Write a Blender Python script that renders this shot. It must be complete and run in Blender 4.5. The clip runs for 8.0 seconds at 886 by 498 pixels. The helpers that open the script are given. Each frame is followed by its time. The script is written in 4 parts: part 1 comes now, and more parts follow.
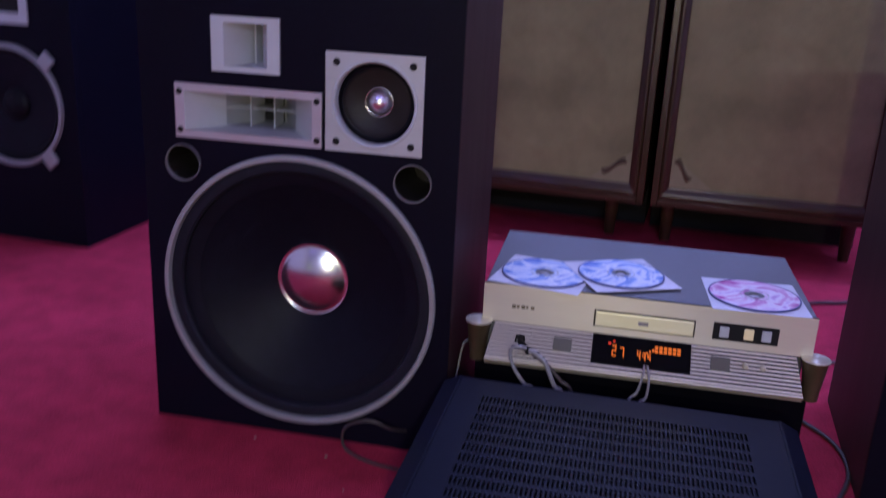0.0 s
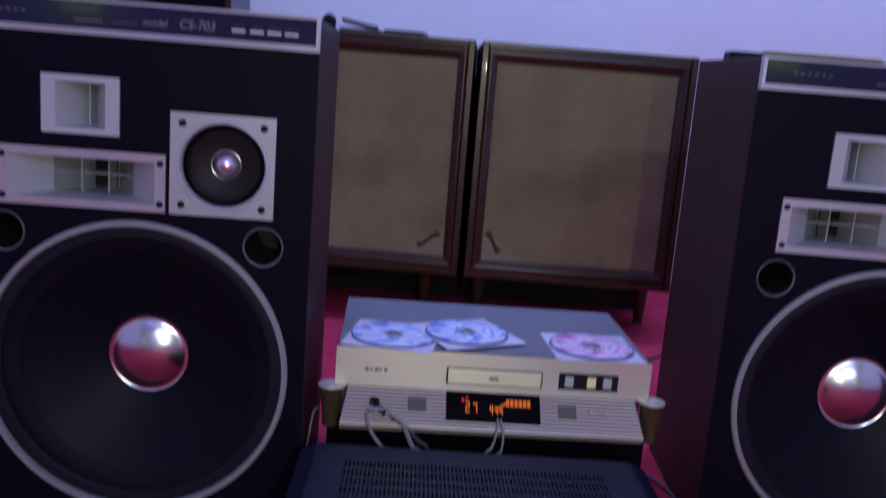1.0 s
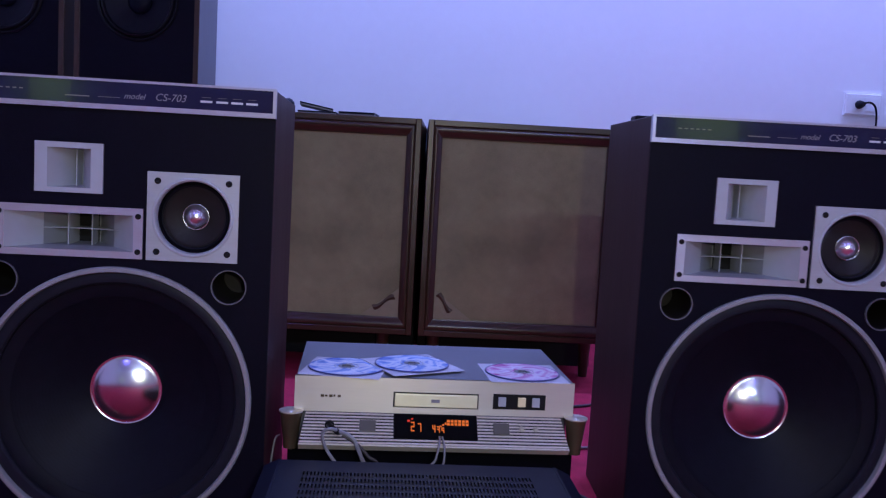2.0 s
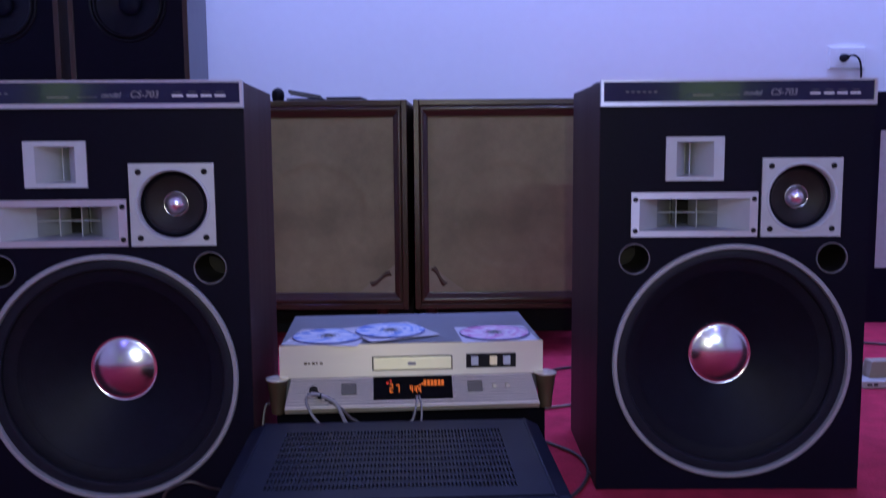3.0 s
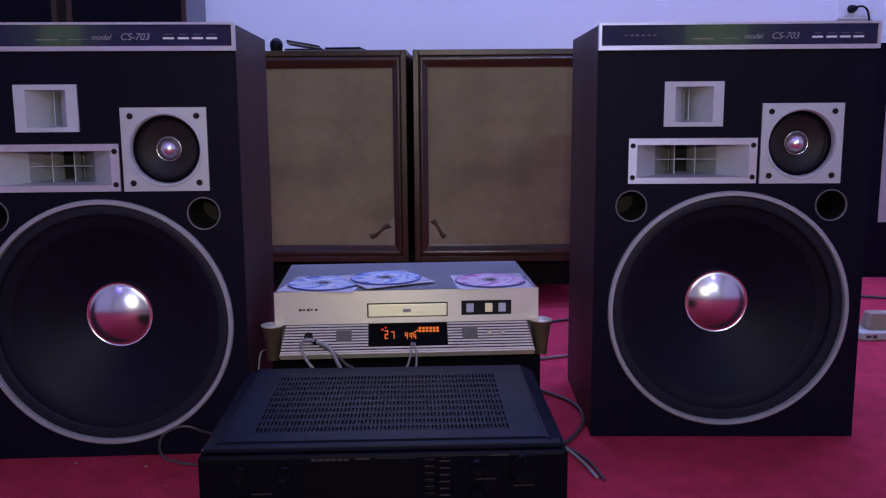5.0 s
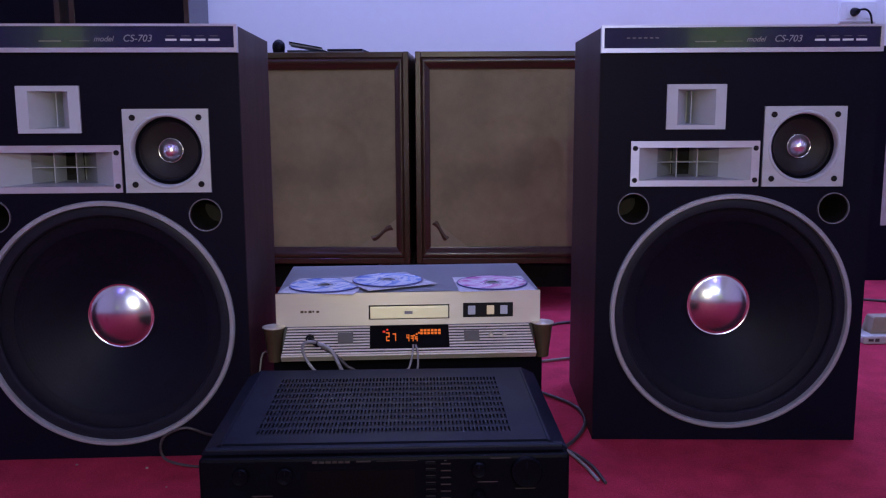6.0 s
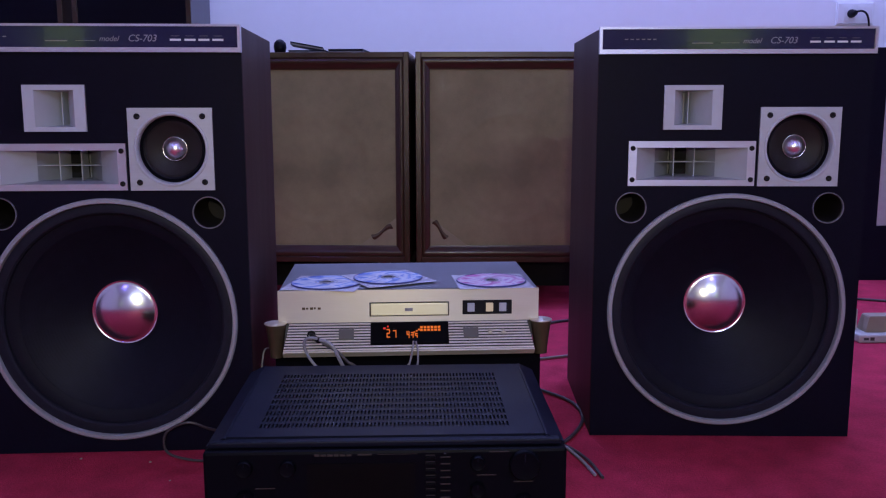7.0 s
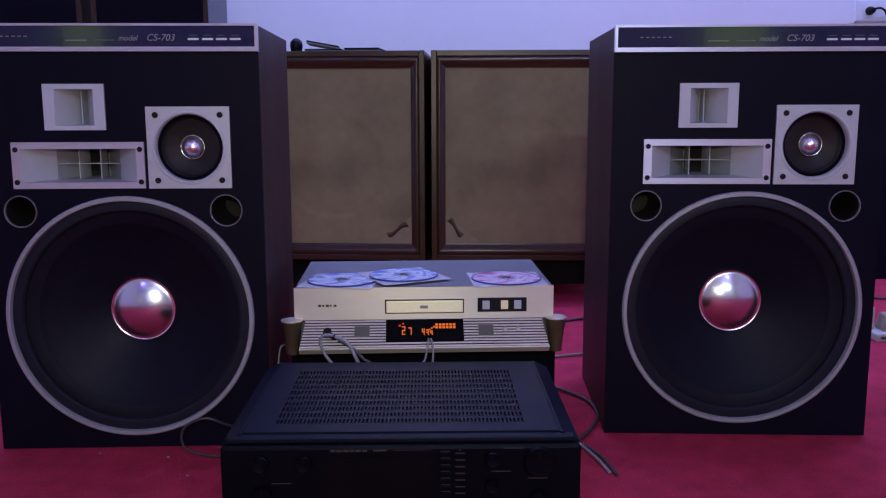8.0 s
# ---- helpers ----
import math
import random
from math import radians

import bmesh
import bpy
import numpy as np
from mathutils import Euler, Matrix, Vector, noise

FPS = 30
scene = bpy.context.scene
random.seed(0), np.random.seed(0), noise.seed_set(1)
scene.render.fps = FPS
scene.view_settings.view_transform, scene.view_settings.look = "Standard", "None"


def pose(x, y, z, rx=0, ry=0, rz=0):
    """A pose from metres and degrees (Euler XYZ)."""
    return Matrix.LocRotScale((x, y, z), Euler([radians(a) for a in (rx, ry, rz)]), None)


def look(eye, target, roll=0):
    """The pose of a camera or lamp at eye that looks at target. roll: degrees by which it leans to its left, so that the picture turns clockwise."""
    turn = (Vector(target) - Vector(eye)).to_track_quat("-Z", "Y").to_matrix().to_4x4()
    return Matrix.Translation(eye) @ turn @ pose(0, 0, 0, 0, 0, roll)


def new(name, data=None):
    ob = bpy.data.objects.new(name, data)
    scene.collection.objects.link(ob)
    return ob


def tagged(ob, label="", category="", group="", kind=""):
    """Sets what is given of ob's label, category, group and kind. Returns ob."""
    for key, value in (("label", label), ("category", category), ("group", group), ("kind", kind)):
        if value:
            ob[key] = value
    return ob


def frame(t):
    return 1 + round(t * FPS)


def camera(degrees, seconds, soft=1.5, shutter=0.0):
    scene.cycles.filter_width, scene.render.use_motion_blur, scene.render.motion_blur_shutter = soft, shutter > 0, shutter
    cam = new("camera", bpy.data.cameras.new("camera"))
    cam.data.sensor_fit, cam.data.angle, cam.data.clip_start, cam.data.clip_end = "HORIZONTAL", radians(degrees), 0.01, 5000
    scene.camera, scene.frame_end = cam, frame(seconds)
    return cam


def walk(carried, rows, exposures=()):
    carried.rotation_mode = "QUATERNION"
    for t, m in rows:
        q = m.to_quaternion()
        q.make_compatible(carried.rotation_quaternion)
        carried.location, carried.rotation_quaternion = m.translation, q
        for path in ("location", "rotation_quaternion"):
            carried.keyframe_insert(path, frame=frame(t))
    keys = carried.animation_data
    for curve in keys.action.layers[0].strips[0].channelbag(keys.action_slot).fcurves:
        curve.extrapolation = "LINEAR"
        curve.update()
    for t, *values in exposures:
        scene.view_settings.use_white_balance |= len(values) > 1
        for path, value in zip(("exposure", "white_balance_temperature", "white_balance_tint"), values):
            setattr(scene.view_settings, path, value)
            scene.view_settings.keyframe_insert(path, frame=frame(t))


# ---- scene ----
cam = camera(53.0, 8.0, soft=1.2, shutter=0.6)
PATH = [
    (0, -0.2856, -1.1517, 0.6710, 72.035, -2.695, 15.838),
    (0.1, -0.2890, -1.1493, 0.6380, 74.622, -1.847, 14.978),
    (0.2, -0.3028, -1.1532, 0.6193, 76.811, -1.476, 12.967),
    (0.3, -0.3080, -1.1550, 0.6161, 78.073, -1.376, 10.607),
    (0.4, -0.3247, -1.1544, 0.6087, 78.426, -1.628, 7.467),
    (0.5, -0.3368, -1.1505, 0.6149, 77.292, -2.344, 4.404),
    (0.6, -0.3536, -1.1474, 0.6182, 76.372, -2.950, 2.170),
    (0.7, -0.3612, -1.1448, 0.6250, 75.841, -3.654, 1.337),
    (0.8, -0.3692, -1.1531, 0.6255, 76.546, -4.518, 0.789),
    (1, -0.3734, -1.1795, 0.6311, 78.649, -4.461, 1.741),
    (1.2, -0.3728, -1.2127, 0.6140, 83.305, -4.379, 0.178),
    (1.3, -0.3740, -1.2271, 0.5978, 85.095, -4.338, -0.774),
    (1.5, -0.3631, -1.2661, 0.5981, 84.783, -3.357, -0.738),
    (1.7, -0.3510, -1.3059, 0.5863, 84.688, -3.440, -0.908),
    (2.8, -0.2542, -1.4541, 0.5866, 84.429, -0.270, 0.801),
    (3, -0.2370, -1.4498, 0.5785, 83.436, 0.457, 0.658),
    (3.5, -0.2283, -1.4426, 0.5612, 81.295, -0.684, 1.337),
    (4, -0.2254, -1.4364, 0.5561, 80.072, -0.426, 1.555),
    (4.5, -0.2202, -1.4440, 0.5549, 80.618, 0.404, 1.036),
    (6, -0.2205, -1.4423, 0.5555, 81.000, 0.253, 1.169),
    (6.5, -0.2201, -1.4494, 0.5561, 80.744, 0.414, 1.990),
    (7, -0.2216, -1.4623, 0.5556, 80.985, 0.080, 1.132),
    (7.5, -0.2222, -1.4675, 0.5545, 80.931, 0.167, 2.051),
    (8, -0.2212, -1.4686, 0.5553, 80.892, 0.161, 2.120),
]
walk(cam, [(t, pose(x, y, z, rx, ry, rz)) for t, x, y, z, rx, ry, rz in PATH],
     exposures=((0.0, 0.10, 7150, 7), (0.5, -0.06, 6950, 5), (1.0, -0.05, 6700, 4), (1.5, -0.02, 6150, 8), (3.0, -0.02, 6100, 8), (3.5, 0.0, 6270, 10), (4.0, 0.04, 6700, 10), (4.5, 0.05, 6850, 9), (8.0, 0.05, 6850, 9)))

# ---- world and light ----
world = bpy.data.worlds.new("night")
world.use_nodes = True
world.node_tree.nodes["Background"].inputs[0].default_value = (0.01, 0.01, 0.02, 1)
world.node_tree.nodes["Background"].inputs[1].default_value = 0.2
scene.world = world


def area_lamp(name, m, sx, sy, power, color):
    data = bpy.data.lights.new(name, "AREA")
    data.shape, data.size, data.size_y, data.energy, data.color = "RECTANGLE", sx, sy, power, color
    ob = new(name, data)
    ob.matrix_world = m
    return ob


CEIL = 2.75
WALL_N = 1.70
WALL_S, WALL_W, WALL_E = -4.6, -2.7, 2.5
# added fill light from the rear wall; its real source is unknown
area_lamp("fill_tube_light", look((0.45, WALL_S + 0.13, 2.12), (-0.15, 0.0, 0.9)), 1.2, 0.07, 44, (0.56, 0.66, 1.0))
# unseen phone torch by the camera, set as one fixed warm lamp
TORCH_AT = (-0.20, -1.60, 0.67)
area_lamp("torch_stand_in_light", look(TORCH_AT, (-0.30, 0.3, 0.40)), 0.034, 0.034, 4.5, (1.0, 0.93, 0.72))
BULBS = ((-1.40, -2.55, 5.5), (0.66, -2.45, 8.5))
for bx_, by_, watts in BULBS:
    area_lamp("blue_bulb_light", look((bx_, by_, CEIL - 0.125), (bx_ * 0.4, -0.6, 0.2)), 0.22, 0.22, watts, (0.16, 0.14, 1.0))
area_lamp("led_strip_light", pose(-0.1, 1.28, CEIL - 0.06, 28), 4.6, 0.04, 125, (0.30, 0.38, 1.0))


# ---- materials ----
def material(name, color, rough=0.5, metal=0.0, vary=0.12, scale=40.0, bump=0.0, bump_scale=200.0, stretch=(1, 1, 1), coat=0.0, stain=0.10, spec=0.5, brushed=0.0, blotch=None):
    m = bpy.data.materials.new(name)
    m.use_nodes = True
    nt = m.node_tree
    b = nt.nodes["Principled BSDF"]
    b.inputs["Roughness"].default_value, b.inputs["Metallic"].default_value = rough, metal
    b.inputs["Coat Weight"].default_value = coat
    if brushed:
        # brushed along x: highlights spread upright
        b.inputs["Anisotropic"].default_value = brushed
        up = nt.nodes.new("ShaderNodeCombineXYZ")
        up.inputs[2].default_value = 1.0
        nt.links.new(up.outputs[0], b.inputs["Tangent"])
    b.inputs["Specular IOR Level"].default_value = spec
    tc, mp = nt.nodes.new("ShaderNodeTexCoord"), nt.nodes.new("ShaderNodeMapping")
    mp.inputs["Scale"].default_value = stretch
    nt.links.new(tc.outputs["Object"], mp.inputs[0])

    def tex(s, detail):
        n = nt.nodes.new("ShaderNodeTexNoise")
        n.inputs["Scale"].default_value, n.inputs["Detail"].default_value = s, detail
        nt.links.new(mp.outputs[0], n.inputs["Vector"])
        return n

    fine, broad = tex(scale, 4), tex(scale / 12, 2)
    last = None
    for n, amount in ((fine, vary), (broad, stain)):
        mix = nt.nodes.new("ShaderNodeMix")
        mix.data_type = "RGBA"
        ramp = nt.nodes.new("ShaderNodeMapRange")
        ramp.inputs[1].default_value, ramp.inputs[2].default_value = 0.3, 0.7
        nt.links.new(n.outputs["Fac"], ramp.inputs[0])
        nt.links.new(ramp.outputs[0], mix.inputs[0])
        lo, hi = [c * (1 - amount) for c in color], [min(1, c * (1 + amount)) for c in color]
        mix.inputs[6].default_value, mix.inputs[7].default_value = (*lo, 1), (*hi, 1)
        if last:
            avg = nt.nodes.new("ShaderNodeMix")
            avg.data_type = "RGBA"
            avg.inputs[0].default_value = 0.5
            nt.links.new(last.outputs[2], avg.inputs[6])
            nt.links.new(mix.outputs[2], avg.inputs[7])
            last = avg
        else:
            last = mix
    if blotch:
        # wide uneven patches of wear
        patch = tex(blotch[0], 3)
        ramp = nt.nodes.new("ShaderNodeMapRange")
        ramp.inputs[1].default_value, ramp.inputs[2].default_value = 0.35, 0.68
        ramp.inputs[3].default_value, ramp.inputs[4].default_value = 1.0 + blotch[1] * 0.4, 1.0 - blotch[1]
        nt.links.new(patch.outputs["Fac"], ramp.inputs[0])
        scaled = nt.nodes.new("ShaderNodeVectorMath")
        scaled.operation = "SCALE"
        nt.links.new(last.outputs[2], scaled.inputs[0])
        nt.links.new(ramp.outputs[0], scaled.inputs["Scale"])
        nt.links.new(scaled.outputs[0], b.inputs["Base Color"])
    else:
        nt.links.new(last.outputs[2], b.inputs["Base Color"])
    wear = nt.nodes.new("ShaderNodeMapRange")
    wear.inputs[3].default_value, wear.inputs[4].default_value = rough * 0.85, min(1, rough * 1.15)
    nt.links.new(broad.outputs["Fac"], wear.inputs[0])
    nt.links.new(wear.outputs[0], b.inputs["Roughness"])
    if bump:
        bn = nt.nodes.new("ShaderNodeBump")
        bn.inputs["Strength"].default_value, bn.inputs["Distance"].default_value = bump, 0.002
        bt = tex(bump_scale, 3)
        nt.links.new(bt.outputs["Fac"], bn.inputs["Height"])
        nt.links.new(bn.outputs[0], b.inputs["Normal"])
    return m


def glow(name, color, strength):
    m = bpy.data.materials.new(name)
    m.use_nodes = True
    b = m.node_tree.nodes["Principled BSDF"]
    b.inputs["Base Color"].default_value = (*[c * 0.3 for c in color], 1)
    b.inputs["Emission Color"].default_value = (*color, 1)
    b.inputs["Emission Strength"].default_value = strength
    return m


M_WALL = material("wall_paint", (0.78, 0.78, 0.80), 0.75, vary=0.02, scale=30, bump=0.12, bump_scale=120, stain=0.03)
M_CEIL = material("ceiling_paint", (0.78, 0.78, 0.78), 0.85, vary=0.02, stain=0.02)
M_CARPET = material("crimson_carpet", (0.40, 0.027, 0.061), 0.95, vary=0.35, scale=260, bump=0.9, bump_scale=420, stain=0.32, spec=0.1, blotch=(5.0, 0.14))
M_BLACK = material("black_vinyl", (0.0044, 0.0039, 0.0110), 0.5, spec=0.08, vary=0.25, scale=150, bump=0.15, bump_scale=500)
M_WALNUT = material("dark_walnut_vinyl", (0.050, 0.028, 0.026), 0.45, spec=0.08, vary=0.35, scale=22, stretch=(6, 6, 0.6), bump=0.06, bump_scale=60)
M_WOOD = material("teak_frame", (0.046, 0.023, 0.010), 0.30, coat=0.1, vary=0.35, scale=18, stretch=(5, 5, 1), bump=0.05, bump_scale=60)
M_WOODX = material("teak_rail", (0.046, 0.023, 0.010), 0.30, coat=0.1, vary=0.35, scale=18, stretch=(0.8, 5, 5), bump=0.05, bump_scale=60)
M_CLOTH = material("beige_grille_cloth", (0.285, 0.255, 0.135), 0.95, vary=0.14, scale=500, bump=0.5, bump_scale=700, stain=0.10, spec=0.1, blotch=(7.0, 0.22))
M_CLOTH_GREY = material("grey_grille_cloth", (0.45, 0.44, 0.44), 0.95, vary=0.1, scale=500, bump=0.4, bump_scale=700, spec=0.1)
M_ALU = material("satin_aluminium", (0.48, 0.51, 0.54), 0.42, metal=0.3, vary=0.05, scale=90, stretch=(0.3, 4, 8), stain=0.05)
M_BRUSHED = material("brushed_aluminium", (0.66, 0.67, 0.69), 0.36, metal=0.6, brushed=0.8, vary=0.05, scale=90, stretch=(0.3, 4, 8), stain=0.05)
M_HORN = material("grey_horn_plastic", (0.42, 0.44, 0.47), 0.42, vary=0.05, scale=60, stain=0.06)
# horn plastic darkened: the shade inside the horn is in this colour
M_HORN_SHADE = material("shaded_horn_plastic", (0.25, 0.26, 0.285), 0.5, vary=0.06, scale=60, stain=0.06)
M_PLASTIC = material("silver_plastic", (0.47, 0.50, 0.55), 0.45, vary=0.04, scale=60, stain=0.06)
M_CHROME = material("polished_dome", (0.80, 0.80, 0.83), 0.21, metal=1.0, vary=0.03, scale=30, stain=0.06)
M_CAP = material("satin_silver_cap", (0.90, 0.90, 0.94), 0.27, metal=1.0, vary=0.03, scale=30, coat=0.4)
M_GASKET = material("worn_rubber_gasket", (0.0125, 0.0125, 0.022), 0.5, spec=0.16, vary=0.25, scale=50)
M_FAINT = material("faint_fascia_print", (0.045, 0.038, 0.038), 0.6, vary=0.3, scale=200, spec=0.1)
M_RIM = material("bright_rim", (0.88, 0.87, 0.90), 0.20, metal=1.0, vary=0.03)
M_PORT = material("dull_port_ring", (0.20, 0.20, 0.22), 0.45, metal=0.3, vary=0.08)
M_RING = material("silver_ring", (0.36, 0.38, 0.41), 0.40, metal=0.4, vary=0.08, scale=60)
M_CONE = material("black_paper_cone", (0.0054, 0.0054, 0.0122), 0.52, spec=0.13, vary=0.3, scale=60, bump=0.1, bump_scale=300)
M_RUBBER = material("black_rubber", (0.005, 0.005, 0.009), 0.45, spec=0.14, vary=0.2, scale=50)
M_BROWNCONE = material("brown_paper_cone", (0.016, 0.0135, 0.013), 0.5, spec=0.25, vary=0.2, scale=60)
M_HOLE = material("dark_inside", (0.006, 0.006, 0.007), 0.9, vary=0.2)
M_NAVY = material("navy_gloss_plate", (0.009, 0.009, 0.045), 0.14, vary=0.1, scale=30, coat=0.25, spec=0.5)
M_MARK = material("white_print", (0.72, 0.72, 0.76), 0.5, vary=0.03)
M_CHAMP = material("champagne_aluminium", (0.66, 0.61, 0.49), 0.40, metal=0.45, brushed=0.75, vary=0.04, scale=90, stretch=(0.3, 4, 6), stain=0.05)
M_STRIPE = material("pale_champagne_stripe", (0.84, 0.79, 0.66), 0.36, metal=0.4, vary=0.03)
# champagne made yellower and brighter: light mirrored by the tray, put into colour
M_TRAY = material("glow_tinted_tray", (0.82, 0.78, 0.50), 0.36, metal=0.4, brushed=0.75, vary=0.04, scale=70)
M_TOP = material("grey_painted_steel", (0.13, 0.135, 0.15), 0.42, vary=0.08, scale=120, bump=0.05, bump_scale=500, stain=0.1)
M_AMP = material("black_painted_steel", (0.0055, 0.0065, 0.016), 0.5, spec=0.10, vary=0.15, scale=120, bump=0.06, bump_scale=600)
M_AMPF = material("black_fascia", (0.003, 0.003, 0.006), 0.45, spec=0.04, vary=0.15, scale=80)
M_GLASS = material("smoked_window", (0.004, 0.004, 0.005), 0.3, vary=0.1, spec=0.05)
M_DISC_EDGE = material("disc_edge", (0.045, 0.055, 0.20), 0.3, vary=0.1)
M_SLEEVE = material("clear_sleeve", (0.80, 0.80, 0.88), 0.14, vary=0.05, scale=30, bump=0.25, bump_scale=22, coat=0.6)
M_PRINT = material("dim_print", (0.06, 0.06, 0.065), 0.5, vary=0.05, spec=0.2)
M_GREYBTN = material("grey_button", (0.22, 0.21, 0.19), 0.55, vary=0.05, spec=0.2)
M_PUSH = material("olive_grey_button", (0.13, 0.125, 0.105), 0.4, vary=0.06, spec=0.4)
M_CABLE = material("grey_cable", (0.25, 0.24, 0.26), 0.45, vary=0.1)
M_CABLE_D = material("dark_cable", (0.045, 0.035, 0.038), 0.5, vary=0.1)
M_SIDE = material("grey_laminate", (0.11, 0.11, 0.12), 0.5, vary=0.08, scale=20, stretch=(3, 3, 0.6))
M_PAPER = material("white_paper", (0.27, 0.22, 0.16), 0.8, vary=0.03, stain=0.05)
M_YELLOW = material("dull_yellow_card", (0.42, 0.40, 0.16), 0.6, vary=0.08)
M_SOCKET = material("white_socket_plastic", (0.75, 0.75, 0.76), 0.4, vary=0.02)
M_SOCKET_D = material("dull_white_plastic", (0.42, 0.40, 0.38), 0.5, vary=0.05, scale=30, stain=0.1)
M_BRASS = material("dark_brass", (0.11, 0.08, 0.045), 0.45, metal=0.6, vary=0.2)
M_ORANGE = glow("orange_display", (1.0, 0.20, 0.02), 0.60)
M_RED = glow("red_display", (1.0, 0.05, 0.02), 0.5)
M_LIT = glow("lit_button", (1.0, 0.82, 0.62), 0.30)
M_LAMP = glow("lamp_diffuser", (0.80, 0.76, 1.0), 2.0)
M_PANEL = glow("green_panel", (0.46, 0.66, 0.22), 2.0)
M_LED = glow("blue_led_strip", (0.15, 0.2, 1.0), 6.0)


def print_material(name, stops, base):
    """A printed disc: colour patches laid by noise."""
    m = material(name, base, 0.22, vary=0.1, coat=0.4)
    nt = m.node_tree
    b = nt.nodes["Principled BSDF"]
    tc, n, r = nt.nodes.new("ShaderNodeTexCoord"), nt.nodes.new("ShaderNodeTexNoise"), nt.nodes.new("ShaderNodeValToRGB")
    n.inputs["Scale"].default_value, n.inputs["Detail"].default_value, n.inputs["Distortion"].default_value = 20, 3, 2.0
    nt.links.new(tc.outputs["Object"], n.inputs["Vector"])
    nt.links.new(n.outputs["Fac"], r.inputs[0])
    while len(r.color_ramp.elements) < len(stops):
        r.color_ramp.elements.new(0.5)
    for e, (p, c) in zip(r.color_ramp.elements, stops):
        e.position, e.color = p, (*c, 1)
    nt.links.new(r.outputs[0], b.inputs["Base Color"])
    return m


M_DISC_BLUE = print_material("blue_printed_disc", [(0.3, (0.10, 0.20, 0.66)), (0.43, (0.34, 0.50, 0.86)), (0.52, (0.84, 0.88, 0.95)), (0.60, (0.70, 0.78, 0.94)), (0.7, (0.24, 0.36, 0.78))], (0.4, 0.5, 0.8))
M_DISC_PINK = print_material("pink_printed_disc", [(0.3, (0.50, 0.08, 0.34)), (0.43, (0.76, 0.40, 0.66)), (0.53, (0.90, 0.82, 0.92)), (0.62, (0.78, 0.58, 0.82)), (0.72, (0.50, 0.22, 0.58))], (0.7, 0.4, 0.7))


# ---- mesh helpers ----
def part(name, bm, mat, parent=None, label="", smooth=False):
    """Links a bmesh as one mesh object, under its thing or part."""
    me = bpy.data.meshes.new(name)
    bmesh.ops.recalc_face_normals(bm, faces=bm.faces)
    bm.to_mesh(me)
    bm.free()
    me.materials.append(mat)
    if smooth:
        for p in me.polygons:
            p.use_smooth = True
        me.set_sharp_from_angle(angle=radians(35))
    ob = new(name, me)
    if parent is not None:
        ob.parent = parent
    if label:
        tagged(ob, label)
    return ob


def thing(name, m, label, category, group="", kind=""):
    ob = new(name)
    ob.empty_display_size = 0.05
    ob.matrix_world = m
    return tagged(ob, label, category, group, kind)


def add_box(bm, x0, x1, y0, y1, z0, z1, bevel=0.0, seg=2):
    vs = [bm.verts.new((x, y, z)) for x in (x0, x1) for y in (y0, y1) for z in (z0, z1)]
    fs = [bm.faces.new([vs[i] for i in q]) for q in ((0, 1, 3, 2), (4, 6, 7, 5), (0, 4, 5, 1), (2, 3, 7, 6), (0, 2, 6, 4), (1, 5, 7, 3))]
    if bevel:
        edges = list({e for f in fs for e in f.edges})
        bmesh.ops.bevel(bm, geom=edges, offset=bevel, segments=seg, profile=0.5, affect="EDGES")
    return bm


def box(x0, x1, y0, y1, z0, z1, bevel=0.0):
    return add_box(bmesh.new(), x0, x1, y0, y1, z0, z1, bevel)


def add_lathe(bm, cx, cz, profile, seg=48):
    """Turns (radius, y) pairs about the line through (cx, cz) along y."""
    rings = []
    for r, y in profile:
        if r < 1e-6:
            rings.append([bm.verts.new((cx, y, cz))])
        else:
            rings.append([bm.verts.new((cx + r * math.cos(a), y, cz + r * math.sin(a))) for a in (2 * math.pi * k / seg for k in range(seg))])
    for a, b in zip(rings, rings[1:]):
        for k in range(seg):
            q = [a[k % len(a)], a[(k + 1) % len(a)], b[(k + 1) % len(b)], b[k % len(b)]]
            q = list(dict.fromkeys(q))
            if len(q) > 2:
                bm.faces.new(q)
    return bm


def lathe(cx, cz, profile, seg=48):
    return add_lathe(bmesh.new(), cx, cz, profile, seg)


def add_post(bm, cx, cy, profile, seg=24):
    """Turns (radius, z) pairs about an upright line."""
    rings = [[bm.verts.new((cx + r * math.cos(a), cy + r * math.sin(a), z)) for a in (2 * math.pi * k / seg for k in range(seg))] for r, z in profile]
    for a, b in zip(rings, rings[1:]):
        for k in range(seg):
            bm.faces.new((a[k], a[(k + 1) % seg], b[(k + 1) % seg], b[k]))
    bm.faces.new(rings[0])
    bm.faces.new(rings[-1])
    return bm


def circle(cx, cz, r, seg=48):
    return [(cx + r * math.cos(2 * math.pi * k / seg), cz + r * math.sin(2 * math.pi * k / seg)) for k in range(seg)]


def rect(x0, x1, z0, z1):
    return [(x0, z0), (x1, z0), (x1, z1), (x0, z1)]


def holed_plate(outer, holes, y0, y1):
    """A flat plate from y0 (front) to y1 with holes through it."""
    bm = bmesh.new()
    edges = []
    for loop in (outer, *holes):
        vs = [bm.verts.new((x, y0, z)) for x, z in loop]
        edges += [bm.edges.new((a, b)) for a, b in zip(vs, vs[1:] + vs[:1])]
    bmesh.ops.triangle_fill(bm, edges=edges, use_beauty=True)
    got = bmesh.ops.extrude_face_region(bm, geom=bm.faces[:])
    for v in got["geom"]:
        if isinstance(v, bmesh.types.BMVert):
            v.co.y = y1
    return bm


